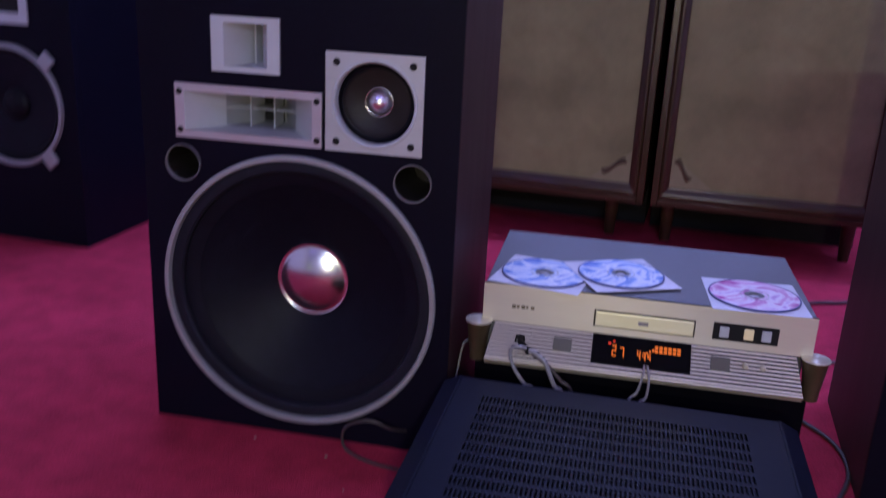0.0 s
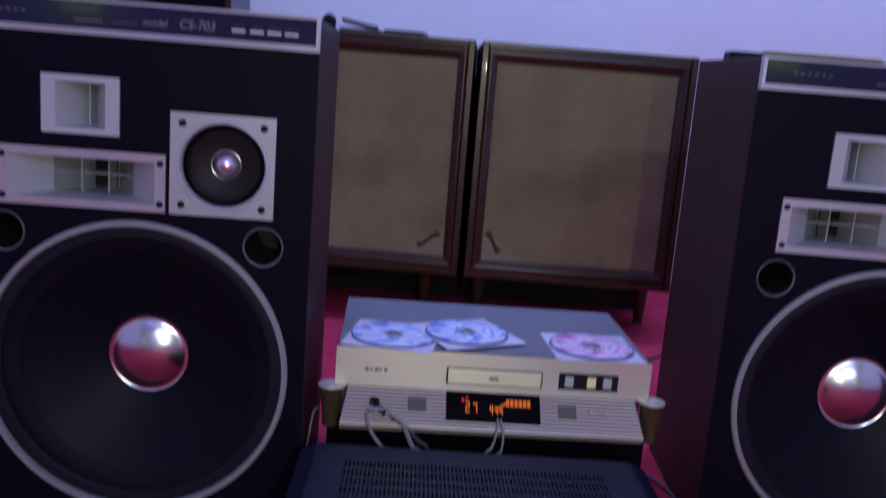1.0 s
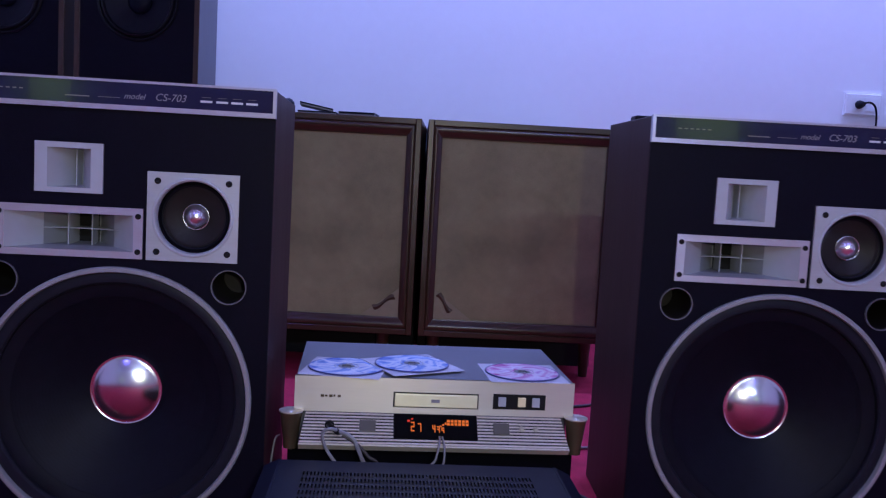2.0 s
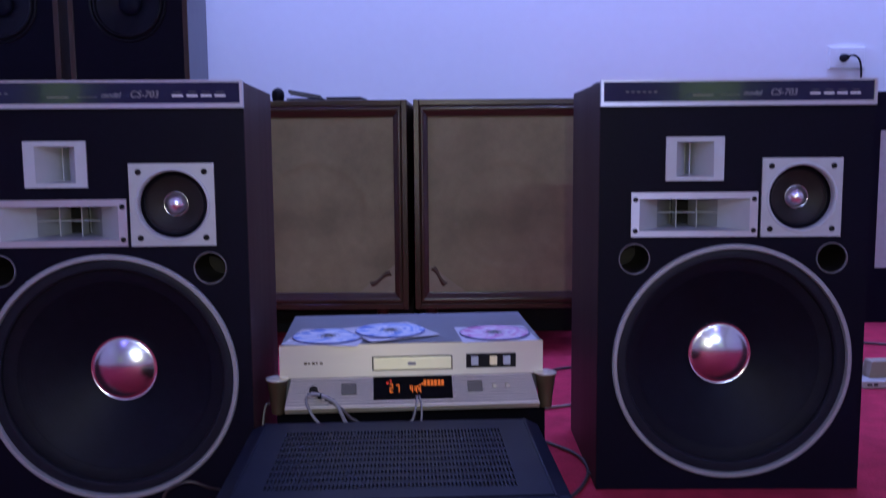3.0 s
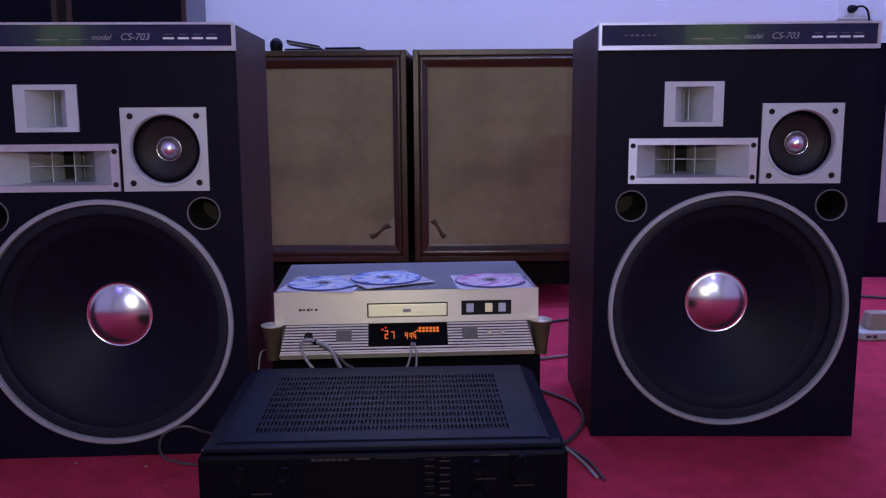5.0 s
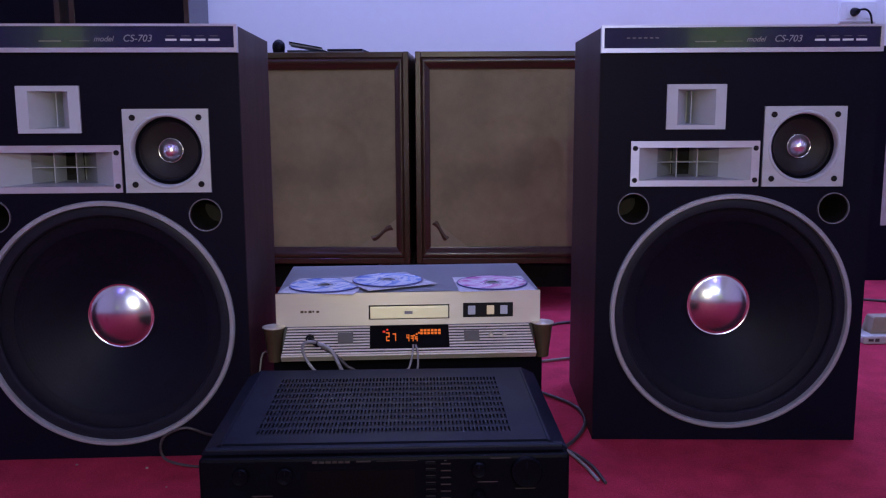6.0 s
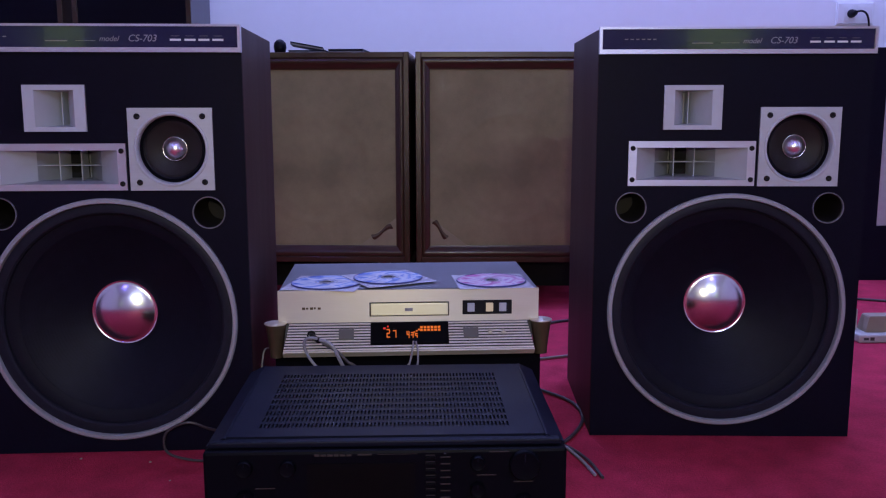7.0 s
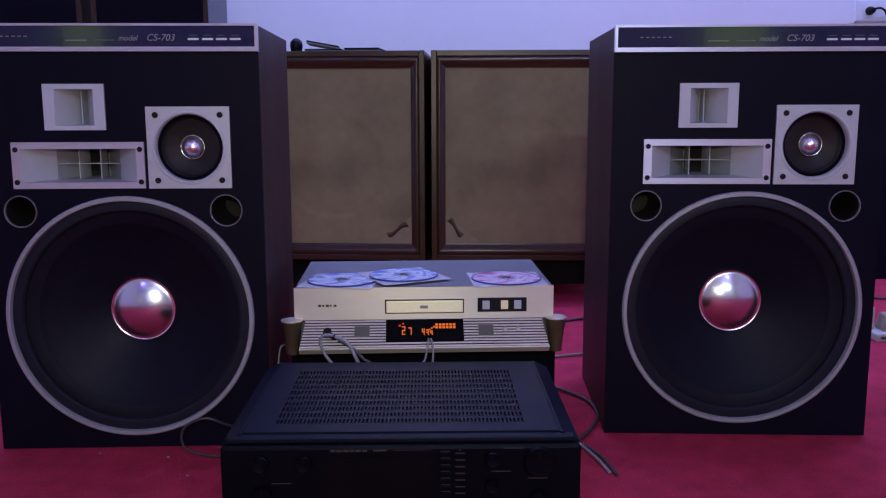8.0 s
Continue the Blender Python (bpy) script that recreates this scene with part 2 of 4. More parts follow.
def add_loft(bm, loops):
    """Skins loops of equally many points, open at both ends."""
    rings = [[bm.verts.new(p) for p in loop] for loop in loops]
    n = len(rings[0])
    for a, b in zip(rings, rings[1:]):
        for k in range(n):
            bm.faces.new((a[k], a[(k + 1) % n], b[(k + 1) % n], b[k]))
    bm.faces.new(rings[-1])
    return bm


def spline(points, steps=8):
    """A smooth line through the points (Catmull-Rom)."""
    p = [Vector(q) for q in points]
    p = [2 * p[0] - p[1], *p, 2 * p[-1] - p[-2]]
    out = []
    for a, b, c, d in zip(p, p[1:], p[2:], p[3:]):
        for k in range(steps):
            t = k / steps
            out.append(0.5 * (2 * b + (c - a) * t + (2 * a - 5 * b + 4 * c - d) * t * t + (3 * b - a - 3 * c + d) * t ** 3))
    return out + [p[-2]]


def tube(points, r, seg=8):
    bm = bmesh.new()
    line = spline(points)
    rings = []
    for i, q in enumerate(line):
        d = (line[min(i + 1, len(line) - 1)] - line[max(i - 1, 0)]).normalized()
        side = d.cross(Vector((0, 0, 1)))
        side = side.normalized() if side.length > 1e-3 else Vector((1, 0, 0))
        up = side.cross(d)
        rings.append([bm.verts.new(q + r * (math.cos(a) * side + math.sin(a) * up)) for a in (2 * math.pi * k / seg for k in range(seg))])
    for a, b in zip(rings, rings[1:]):
        for k in range(seg):
            bm.faces.new((a[k], a[(k + 1) % seg], b[(k + 1) % seg], b[k]))
    bm.faces.new(rings[0])
    bm.faces.new(rings[-1])
    return bm


def lettering(text, size, m, mat, parent, shear=0.0):
    c = bpy.data.curves.new("lettering", "FONT")
    c.body, c.size, c.shear, c.extrude = text, size, shear, 0.0003
    tmp = new("lettering_curve", c)
    me = bpy.data.meshes.new_from_object(tmp)
    bpy.data.objects.remove(tmp)
    me.materials.clear()
    me.materials.append(mat)
    ob = new("lettering", me)
    ob.parent = parent
    ob.matrix_local = m
    return ob


# ---- structure ----
def wall(name, x0, x1, y0, y1, label):
    return tagged(part(name, box(x0, x1, y0, y1, 0, CEIL), M_WALL), label, "wall", kind="structure")


wall("wall_north", WALL_W, WALL_E, WALL_N, WALL_N + 0.15, "smooth white painted wall washed by blue light")
wall("wall_south", WALL_W, WALL_E, WALL_S - 0.15, WALL_S, "plain white painted wall with added light panels")
wall("wall_west", WALL_W - 0.15, WALL_W, WALL_S - 0.15, WALL_N + 0.15, "plain white painted side wall")
wall("wall_east", WALL_E, WALL_E + 0.15, WALL_S - 0.15, WALL_N + 0.15, "plain white painted side wall")
tagged(part("floor", box(WALL_W - 0.15, WALL_E + 0.15, WALL_S - 0.15, WALL_N + 0.15, -0.1, 0), M_CARPET), "crimson red fitted carpet with short pile", "carpet", kind="structure")
tagged(part("ceiling", box(WALL_W - 0.15, WALL_E + 0.15, WALL_S - 0.15, WALL_N + 0.15, CEIL, CEIL + 0.12), M_CEIL), "plain white painted ceiling", "ceiling", kind="structure")

# made-up tube fitting that carries the fill light, out of view
lamp = thing("fill_tube", pose(0.45, WALL_S, 2.12), "added white tube on the rear wall to fill the room with light", "lamp")
part("housing", box(-0.66, 0.66, 0, 0.045, -0.035, 0.035, 0.006), M_PLASTIC, lamp)
for u in (-0.635, 0.635):
    part("holder", box(u - 0.015, u + 0.015, 0.0455, 0.095, -0.022, 0.022, 0.003), M_PLASTIC, lamp)
bm = tube([(-0.62, 0.075, 0), (0, 0.075, 0), (0.62, 0.075, 0)], 0.013, 14)
part("tube", bm, M_LAMP, lamp, "lit glass tube", True)

# made-up body and stand for the unseen torch
stand = thing("torch_stand_in", pose(TORCH_AT[0], TORCH_AT[1] - 0.03, 0), "unseen phone torch set as a warm lamp on a made-up stand", "lamp")
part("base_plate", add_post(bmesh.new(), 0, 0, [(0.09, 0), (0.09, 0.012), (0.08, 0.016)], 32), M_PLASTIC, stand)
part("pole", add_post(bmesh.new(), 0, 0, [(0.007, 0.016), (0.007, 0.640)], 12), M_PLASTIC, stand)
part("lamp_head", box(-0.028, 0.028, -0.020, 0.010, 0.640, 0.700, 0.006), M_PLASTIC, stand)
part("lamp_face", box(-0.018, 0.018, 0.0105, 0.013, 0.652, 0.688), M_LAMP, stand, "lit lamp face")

for bx_, by_, watts in BULBS:
    bulb = thing("blue_bulb", pose(bx_, by_ - 0.03, CEIL), "blue light bulb in a white ceiling holder", "lamp", "blue ceiling bulbs")
    part("bulb_holder", add_post(bmesh.new(), 0, 0, [(0.020, -0.055), (0.024, -0.020), (0.045, -0.008), (0.045, 0.0)], 24), M_PLASTIC, bulb, "", True)
    part("bulb_glass", add_post(bmesh.new(), 0, 0, [(0.006, -0.115), (0.022, -0.108), (0.030, -0.090), (0.026, -0.068), (0.018, -0.0555)], 24), M_LED, bulb, "lit blue glass", True)

# made-up panels for the yellow-green glow behind the walk, mirrored by the name bands
for x0, x1 in ((-2.17, -1.93), (1.27, 1.68)):
    pl = thing("glow_panel", pose(x0, WALL_S, 0.80), "made-up framed panel for an unseen yellow-green glow", "lamp", "wall light panels")
    w = x1 - x0
    part("frame", holed_plate(rect(-0.03, w + 0.03, -0.03, 0.48), [rect(0, w, 0, 0.45)], 0.0, 0.03), M_PLASTIC, pl)
    part("diffuser", box(0.0005, w - 0.0005, 0.0, 0.022, 0.0005, 0.4495), M_PANEL, pl, "lit yellow-green diffuser")

strip = thing("led_strip", pose(-0.1, 1.28, CEIL), "thin blue light strip along the ceiling", "lamp")
part("rail", box(-2.35, 2.35, -0.02, 0.02, -0.03, 0), M_PLASTIC, strip)
part("strip", box(-2.3, 2.3, -0.012, 0.012, -0.036, -0.031), M_LED, strip)

# ---- large loudspeakers ----
SW, SH, SD = 0.44, 0.6825, 0.322


def screw(parent, u, v, y, r=0.0042):
    part("screw", lathe(u, v, [(r, y + 0.001), (r, y - 0.0012), (r * 0.6, y - 0.002), (r * 0.35, y - 0.0012), (0, y - 0.0012)], 10), M_HOLE, parent)


def big_speaker(m, label):
    s = thing("loudspeaker", m, label, "loudspeaker", "pair of large loudspeakers")
    t = 0.016
    part("side_panel", box(0, t, 0.003, SD, 0, SH - 0.002, 0.0015), M_WALNUT, s, "dark walnut vinyl side")
    part("side_panel", box(SW - t, SW, 0.003, SD, 0, SH - 0.002, 0.0015), M_WALNUT, s, "dark walnut vinyl side")
    part("top_panel", box(t, SW - t, 0.0065, SD, SH - t - 0.002, SH - 0.0025), M_WALNUT, s)
    part("bottom_panel", box(t, SW - t, 0.019, SD, 0.0005, t), M_WALNUT, s)
    part("back_panel", box(t, SW - t, SD - t, SD - 0.001, t, SH - t - 0.002), M_WALNUT, s)
    wc, wr = (0.2215, 0.2195), 0.1975
    ports = ((0.0585, 0.393), (0.3805, 0.393))
    holes = [circle(*wc, wr - 0.008, 64), circle(*ports[0], 0.024, 32), circle(*ports[1], 0.024, 32),
             rect(0.120, 0.186, 0.526, 0.585), rect(0.062, 0.247, 0.436, 0.4945), circle(0.3272, 0.4925, 0.056, 40)]
    part("baffle", holed_plate(rect(0.0005, SW - 0.0005, 0.0005, 0.641), holes, 0, 0.018), M_BLACK, s, "black front panel")

    # name band
    band = part("band_frame", holed_plate(rect(0, SW, 0.6405, SH), [rect(0.0045, SW - 0.0045, 0.6475, SH - 0.0035)], -0.007, 0.006), M_BRUSHED, s, "brushed aluminium frame of the name band")
    part("band_plate", box(0.004, SW - 0.004, -0.0045, 0.005, 0.647, SH - 0.003), M_NAVY, band, "glossy navy name plate")
    for u0, u1 in ((0.3335, 0.350), (0.3555, 0.372), (0.3765, 0.393), (0.3975, 0.414)):
        part("mark", box(u0, u1, -0.0053, -0.0043, 0.6575, 0.6605), M_MARK, band)
        part("mark", box(u0 + 0.002, u1 - 0.002, -0.0053, -0.0043, 0.6645, 0.6650), M_GREYBTN, band)
    part("mark", box(0.147, 0.180, -0.0053, -0.0043, 0.6565, 0.6580), M_GREYBTN, band)
    part("mark", box(0.192, 0.222, -0.0053, -0.0043, 0.6572, 0.6578), M_GREYBTN, band)
    lettering("model", 0.0115, pose(0.227, -0.0046, 0.6568, 90), M_CABLE, band, 0.35)
    for k in range(6):
        part("mark", box(0.040 + 0.009 * k, 0.045 + 0.009 * k, -0.0053, -0.0043, 0.6625, 0.6640), M_GREYBTN, band)
    lettering("CS-703", 0.0145, pose(0.270, -0.0046, 0.6565, 90), M_CABLE, band, 0.25)

    # woofer
    w = part("woofer", lathe(*wc, [(wr - 0.0085, 0.016), (wr - 0.0085, -0.004), (wr - 0.0072, -0.007), (wr - 0.002, -0.007), (wr, -0.005), (wr, 0.0002)], 96), M_RING, s, "silver ring round the woofer", True)
    part("gasket", lathe(*wc, [(0.1892, 0.016), (0.1892, 0.001), (0.184, -0.001), (0.175, 0.000), (0.1722, 0.003), (0.1715, 0.009)], 96), M_GASKET, w, "", True)
    roll = [(0.1718 - 0.020 * k / 10, 0.010 + 0.005 * k / 10 - 0.0006 * math.sin(math.pi * k / 10)) for k in range(11)]
    part("surround", lathe(*wc, roll, 96), M_CONE, w, "black rolled rubber surround", True)
    cone = [(0.1522, 0.0146), (0.1516, 0.0158)]
    for k in range(133):
        f = k / 132
        cone.append((0.151 - 0.099 * f, 0.016 + 0.054 * f ** 0.92 + 0.00006 * math.sin(f * 2 * math.pi * 22)))
    part("cone", lathe(*wc, cone, 96), M_CONE, w, "black ribbed paper cone", True)
    dome = [(0.0530, 0.080), (0.0530, 0.0662), (0.0522, 0.0650), (0.0512, 0.0652)]
    dome += [(0.0510 * (1 - k / 16), 0.0660 - 0.0155 * (1 - (1 - k / 16) ** 2)) for k in range(1, 17)]
    cap = part("dust_cap", lathe(*wc, dome, 64), M_CHROME, w, "polished silver dome", True)
    part("rim", lathe(*wc, [(0.0538, 0.070), (0.0538, 0.0648), (0.0535, 0.0642), (0.0529, 0.0642), (0.0511, 0.0654)], 64), M_RIM, cap, "bright rim of the dome", True)

    # ports
    for u, v in ports:
        p = part("port", lathe(u, v, [(0.0238, 0.014), (0.0238, -0.002), (0.0247, -0.003), (0.0254, -0.003), (0.0258, 0.0003)], 40), M_PORT, s, "thin dull ring of the tuning port", True)
        part("port_tube", lathe(u, v, [(0.0236, 0.002), (0.0236, 0.11), (0, 0.11)], 32), M_BROWNCONE, p, "", True)

    # tweeter horn
    tw = part("tweeter", holed_plate(rect(0.1063, 0.2003, 0.5205, 0.5915), [rect(0.1235, 0.1835, 0.5275, 0.5835)], -0.004, 0.002), M_PLASTIC, s, "silver plastic tweeter plate")
    flare = []
    for k in range(13):
        f = k / 12
        hw, hh = 0.0035 + 0.0265 * (1 - f) ** 1.7, 0.028 - 0.003 * f
        flare.append([(0.1535 + sx * hw, -0.003 + 0.060 * f, 0.5555 + sz * hh) for sx, sz in ((-1, -1), (1, -1), (1, 1), (-1, 1))])
    part("horn", add_loft(bmesh.new(), flare), M_HORN, tw, "", True)
    part("fin", box(0.1528, 0.1542, 0.030, 0.056, 0.5290, 0.5820, 0.0003), M_PLASTIC, tw, "thin upright fin")

    # midrange horn
    h = part("midrange_horn", holed_plate(rect(0.0518, 0.2570, 0.4293, 0.5020), [rect(0.0650, 0.2440, 0.4390, 0.4915)], -0.004, 0.002), M_BRUSHED, s, "brushed aluminium horn plate")
    flare = []
    for f, hw, hh in ((0.0, 0.0895, 0.0263), (0.015, 0.0755, 0.0257), (0.030, 0.0630, 0.0251), (0.045, 0.0504, 0.0245), (0.047, 0.0492, 0.0244), (0.062, 0.0395, 0.0238), (0.078, 0.0275, 0.0232), (0.096, 0.0170, 0.0226)):
        flare.append([(0.1545 + sx * hw, -0.003 + f, 0.4653 + sz * hh) for sx, sz in ((-1, -1), (1, -1), (1, 1), (-1, 1))])
    mouth = bmesh.new()
    rings = [[mouth.verts.new(p) for p in loop] for loop in flare[:4]]
    for a, b in zip(rings, rings[1:]):
        for k in range(4):
            mouth.faces.new((a[k], a[(k + 1) % 4], b[(k + 1) % 4], b[k]))
    part("horn", mouth, M_HORN, h, "grey flared horn mouth", True)
    part("horn", add_loft(bmesh.new(), flare[3:]), M_HORN_SHADE, h, "inner horn with its shade put into a darker grey", True)
    # black plate painted for the shade at the throat's depth
    part("throat", box(0.1390, 0.1700, 0.0890, 0.0910, 0.4428, 0.4878), M_HOLE, h, "black plate for the shade deep in the horn throat")
    for e in (-1, 1):
        vane = []
        for f, off in ((0.048, 0.0172), (0.060, 0.0160), (0.075, 0.0148), (0.088, 0.0140)):
            hh = 0.0243 - 0.035 * (f - 0.048)
            vane.append([(0.1545 + e * off + d, f, 0.4653 + z) for d, z in ((-0.0008, -hh), (0.0008, -hh), (0.0008, hh), (-0.0008, hh))])
        bm = add_loft(bmesh.new(), vane)
        bm.verts.ensure_lookup_table()
        bm.faces.new([bm.verts[k] for k in (3, 2, 1, 0)])
        part("vane", bm, M_HORN, h, "upright divider vane")
    # level fin: runs out along both flare walls
    half = [(0.0690, 0.0205), (0.0560, 0.0330), (0.0470, 0.0440), (0.0330, 0.0500), (0.0, 0.0520)]
    outline = [(-u, y) for u, y in half] + [(u, y) for u, y in half[-2::-1]] + [(0.0495, 0.0440), (0.0390, 0.0600), (0.0275, 0.0760), (0.0190, 0.0885), (-0.0190, 0.0885), (-0.0275, 0.0760), (-0.0390, 0.0600), (-0.0495, 0.0440)]
    bm = bmesh.new()
    lo = [bm.verts.new((0.1545 + u, y, 0.4647)) for u, y in outline]
    hi = [bm.verts.new((0.1545 + u, y, 0.4659)) for u, y in outline]
    bm.faces.new(lo)
    bm.faces.new(hi)
    for k in range(len(lo)):
        bm.faces.new((lo[k], lo[(k + 1) % len(lo)], hi[(k + 1) % len(lo)], hi[k]))
    part("fin", bm, M_HORN, h, "level fin across the horn")
    for u in (0.0585, 0.2505):
        for v in (0.4395, 0.4905):
            screw(h, u, v, -0.004)

    # midrange cone
    c = (0.3272, 0.4925)
    md = part("midrange", holed_plate(rect(0.2622, 0.3918, 0.4288, 0.5565), [circle(*c, 0.0555, 48)], -0.004, 0.002), M_ALU, s, "square satin aluminium midrange plate")
    part("lip", lathe(*c, [(0.0522, 0.012), (0.0520, -0.001), (0.0528, -0.0040), (0.0545, -0.0058), (0.0565, -0.0055), (0.0580, -0.0035)], 64), M_PLASTIC, md, "silver rounded lip", True)
    part("surround", lathe(*c, [(0.0521, 0.010), (0.0500, 0.013), (0.0470, 0.011), (0.0440, 0.0125)], 64), M_RUBBER, md, "black surround", True)
    part("cone", lathe(*c, [(0.0442, 0.012)] + [(0.0440 - 0.0255 * k / 8, 0.0125 + 0.0125 * (k / 8) ** 0.85) for k in range(9)], 64), M_BROWNCONE, md, "dark brown paper cone", True)
    part("cap_rim", lathe(*c, [(0.0194, 0.026), (0.0194, 0.0208), (0.0190, 0.0203), (0.0184, 0.0208)], 40), M_RIM, md, "bright rim of the small dome", True)
    part("dust_cap", lathe(*c, [(0.0186, 0.026), (0.0186, 0.0205)] + [(0.0185 * (1 - k / 10), 0.0205 - 0.0120 * (1 - (1 - k / 10) ** 2)) for k in range(0, 11)], 40), M_CAP, md, "small polished silver dome", True)
    for u in (0.2770, 0.3770):
        for v in (0.4415, 0.5435):
            screw(md, u, v, -0.004, 0.0048)
    return s


big_speaker(pose(0, 0, 0), "tall black loudspeaker in walnut cabinet with silver-ringed woofer on carpet")
big_speaker(pose(-0.998, -0.103, 0, 0, 0, 4.19), "tall black loudspeaker in walnut cabinet with silver drivers beside amplifier")

# ---- compact disc player on its black component ----
def slot_grid(x0, x1, y0, y1, nx, ny, fx, fy, margin, z0, z1):
    """A flat panel from x0..x1, y0..y1 with nx by ny slots cut through it."""
    mx0, mx1, my0, my1 = margin
    xs, ys = [x0], [y0]
    px, py = (mx1 - mx0) / nx, (my1 - my0) / ny
    for k in range(nx):
        xs += [mx0 + px * (k + 0.5 - fx / 2), mx0 + px * (k + 0.5 + fx / 2)]
    for k in range(ny):
        ys += [my0 + py * (k + 0.5 - fy / 2), my0 + py * (k + 0.5 + fy / 2)]
    xs.append(x1)
    ys.append(y1)
    bm = bmesh.new()
    top = [[bm.verts.new((x, y, z1)) for y in ys] for x in xs]
    for i in range(len(xs) - 1):
        for j in range(len(ys) - 1):
            if not (i % 2 and j % 2):
                bm.faces.new((top[i][j], top[i + 1][j], top[i + 1][j + 1], top[i][j + 1]))
    got = bmesh.ops.extrude_face_region(bm, geom=bm.faces[:])
    for v in got["geom"]:
        if isinstance(v, bmesh.types.BMVert):
            v.co.z = z0
    return bm


BASE = pose(-0.532, -0.023, 0, 0, 0, 4.2)
comp = thing("audio_component", BASE, "black hi-fi component under the disc player on the carpet", "hi-fi component")
part("case", box(0.002, 0.446, 0.006, 0.285, 0.014, 0.149, 0.002), M_BLACK, comp)
part("front_panel", box(0, 0.448, 0, 0.005, 0.016, 0.148, 0.0015), M_AMPF, comp)
for u in (0.03, 0.40):
    for y in (0.03, 0.24):
        part("foot", add_post(bmesh.new(), u + 0.01, y, [(0.017, 0), (0.019, 0.014)], 16), M_RUBBER, comp)
for u in (0.05, 0.11, 0.34, 0.39):
    part("knob", lathe(u, 0.08, [(0.011, 0.0), (0.011, -0.010), (0.009, -0.012), (0, -0.012)], 20), M_RUBBER, comp, "", True)

CD = pose(-0.522 + 0.00032, -0.036 - 0.0045, 0.150, 0, 0, 4.6)
cd = thing("disc_player", CD, "champagne silver compact disc player with striped lower front and orange display", "disc player")
CW, CH = 0.432, 0.1095
part("body", box(0.006, CW - 0.006, 0.02, 0.255, 0.006, CH - 0.004), M_TOP, cd)
part("lid", box(0.0015, CW - 0.0015, 0.0055, 0.258, CH - 0.0035, CH, 0.0012), M_TOP, cd, "grey painted steel lid")
fas = part("upper_fascia", holed_plate(rect(0, CW, 0.055, CH), [rect(0.1500, 0.2820, 0.0645, 0.0885)], 0, 0.005), M_CHAMP, cd, "champagne upper front panel")
part("fascia_edge", box(0.001, CW - 0.001, 0.0055, 0.02, 0.0552, CH - 0.004), M_CHAMP, cd)
part("tray_recess", box(0.1495, 0.2825, 0.004, 0.0053, 0.0640, 0.0890), M_HOLE, fas)
tray = part("disc_tray", box(0.1520, 0.2803, -0.0022, 0.0036, 0.0660, 0.0865, 0.001), M_TRAY, cd, "champagne disc tray front with a yellow light glow in its colour")
part("tray_mark", box(0.2085, 0.2215, -0.0027, -0.0020, 0.0735, 0.0785), M_CABLE, tray)
btn = part("button_panel", box(0.3045, 0.3870, -0.0012, 0.0025, 0.0660, 0.0900, 0.0006), M_HOLE, cd, "black panel with three square buttons")
for u, mt, lb in ((0.3125, M_PLASTIC, "silver square button"), (0.3435, M_LIT, "lit square button"), (0.3655, M_PLASTIC, "silver square button")):
    part("button", box(u, u + 0.0120, -0.0042, -0.0010, 0.0710, 0.0855, 0.0008), mt, btn, lb)
for k, (w, z0, z1) in enumerate(((0.0050, 0.0775, 0.0815), (0.0038, 0.0780, 0.0810), (0.0052, 0.0775, 0.0815), (0.0030, 0.0782, 0.0815), (0.0048, 0.0776, 0.0812))):
    part("maker_mark", box(0.0395 + 0.0064 * k, 0.0395 + 0.0064 * k + w, -0.0006, 0.0002, z0, z1), M_BRASS, cd)

# slanted striped lower front: runs out towards its foot
SL0, SL1 = (0.0010, 0.0530), (-0.0360, 0.0150)


def slant(f, out=0.0):
    """Local y and z on the slanted front, f from its top edge down, raised by out."""
    dy, dz = SL1[0] - SL0[0], SL1[1] - SL0[1]
    n = math.hypot(dy, dz)
    return SL0[0] + dy * f + out * dz / n, SL0[1] + dz * f - out * dy / n


U0, U1, TAPER = 0.0105, 0.4205, 0.0075


def slant_box(u0, u1, f0, f1, o0, o1):
    bm = bmesh.new()
    vs = []
    for u in (u0, u1):
        for f, o in ((f0, o0), (f1, o0), (f1, o1), (f0, o1)):
            y, z = slant(f, o)
            # both outer ends run inwards towards the top
            lean = TAPER * (1 - f) * (1 if u == U0 else -1 if u == U1 else 0)
            vs.append(bm.verts.new((u + lean, y, z)))
    for q in ((0, 1, 2, 3), (7, 6, 5, 4), (0, 4, 5, 1), (1, 5, 6, 2), (2, 6, 7, 3), (3, 7, 4, 0)):
        bm.faces.new([vs[i] for i in q])
    return bm


low = part("lower_fascia", slant_box(U0, U1, 0.0, 1.0, -0.012, 0.0), M_HOLE, cd, "dark grooves between the stripes")
NS = 10
for k in range(NS):
    f0 = (k + 0.08) / NS
    f1 = f0 + 0.50 / NS
    runs = ((U0, 0.1515), (0.2805, U1)) if f1 < 0.775 else ((U0, U1),)
    for a, b in runs:
        part("stripe", slant_box(a, b, f0, f1, -0.001, 0.0014), M_STRIPE, low)
part("lower_edge", slant_box(U0, U1, 0.985, 1.04, -0.012, 0.002), M_CHAMP, low)
disp = part("display", slant_box(0.1525, 0.2795, 0.01, 0.775, -0.001, 0.0030), M_GLASS, cd, "black display window with orange figures")


def on_display(name, u0, u1, f0, f1, mt):
    part(name, slant_box(u0, u1, f0, f1, 0.0029, 0.0034), mt, disp)


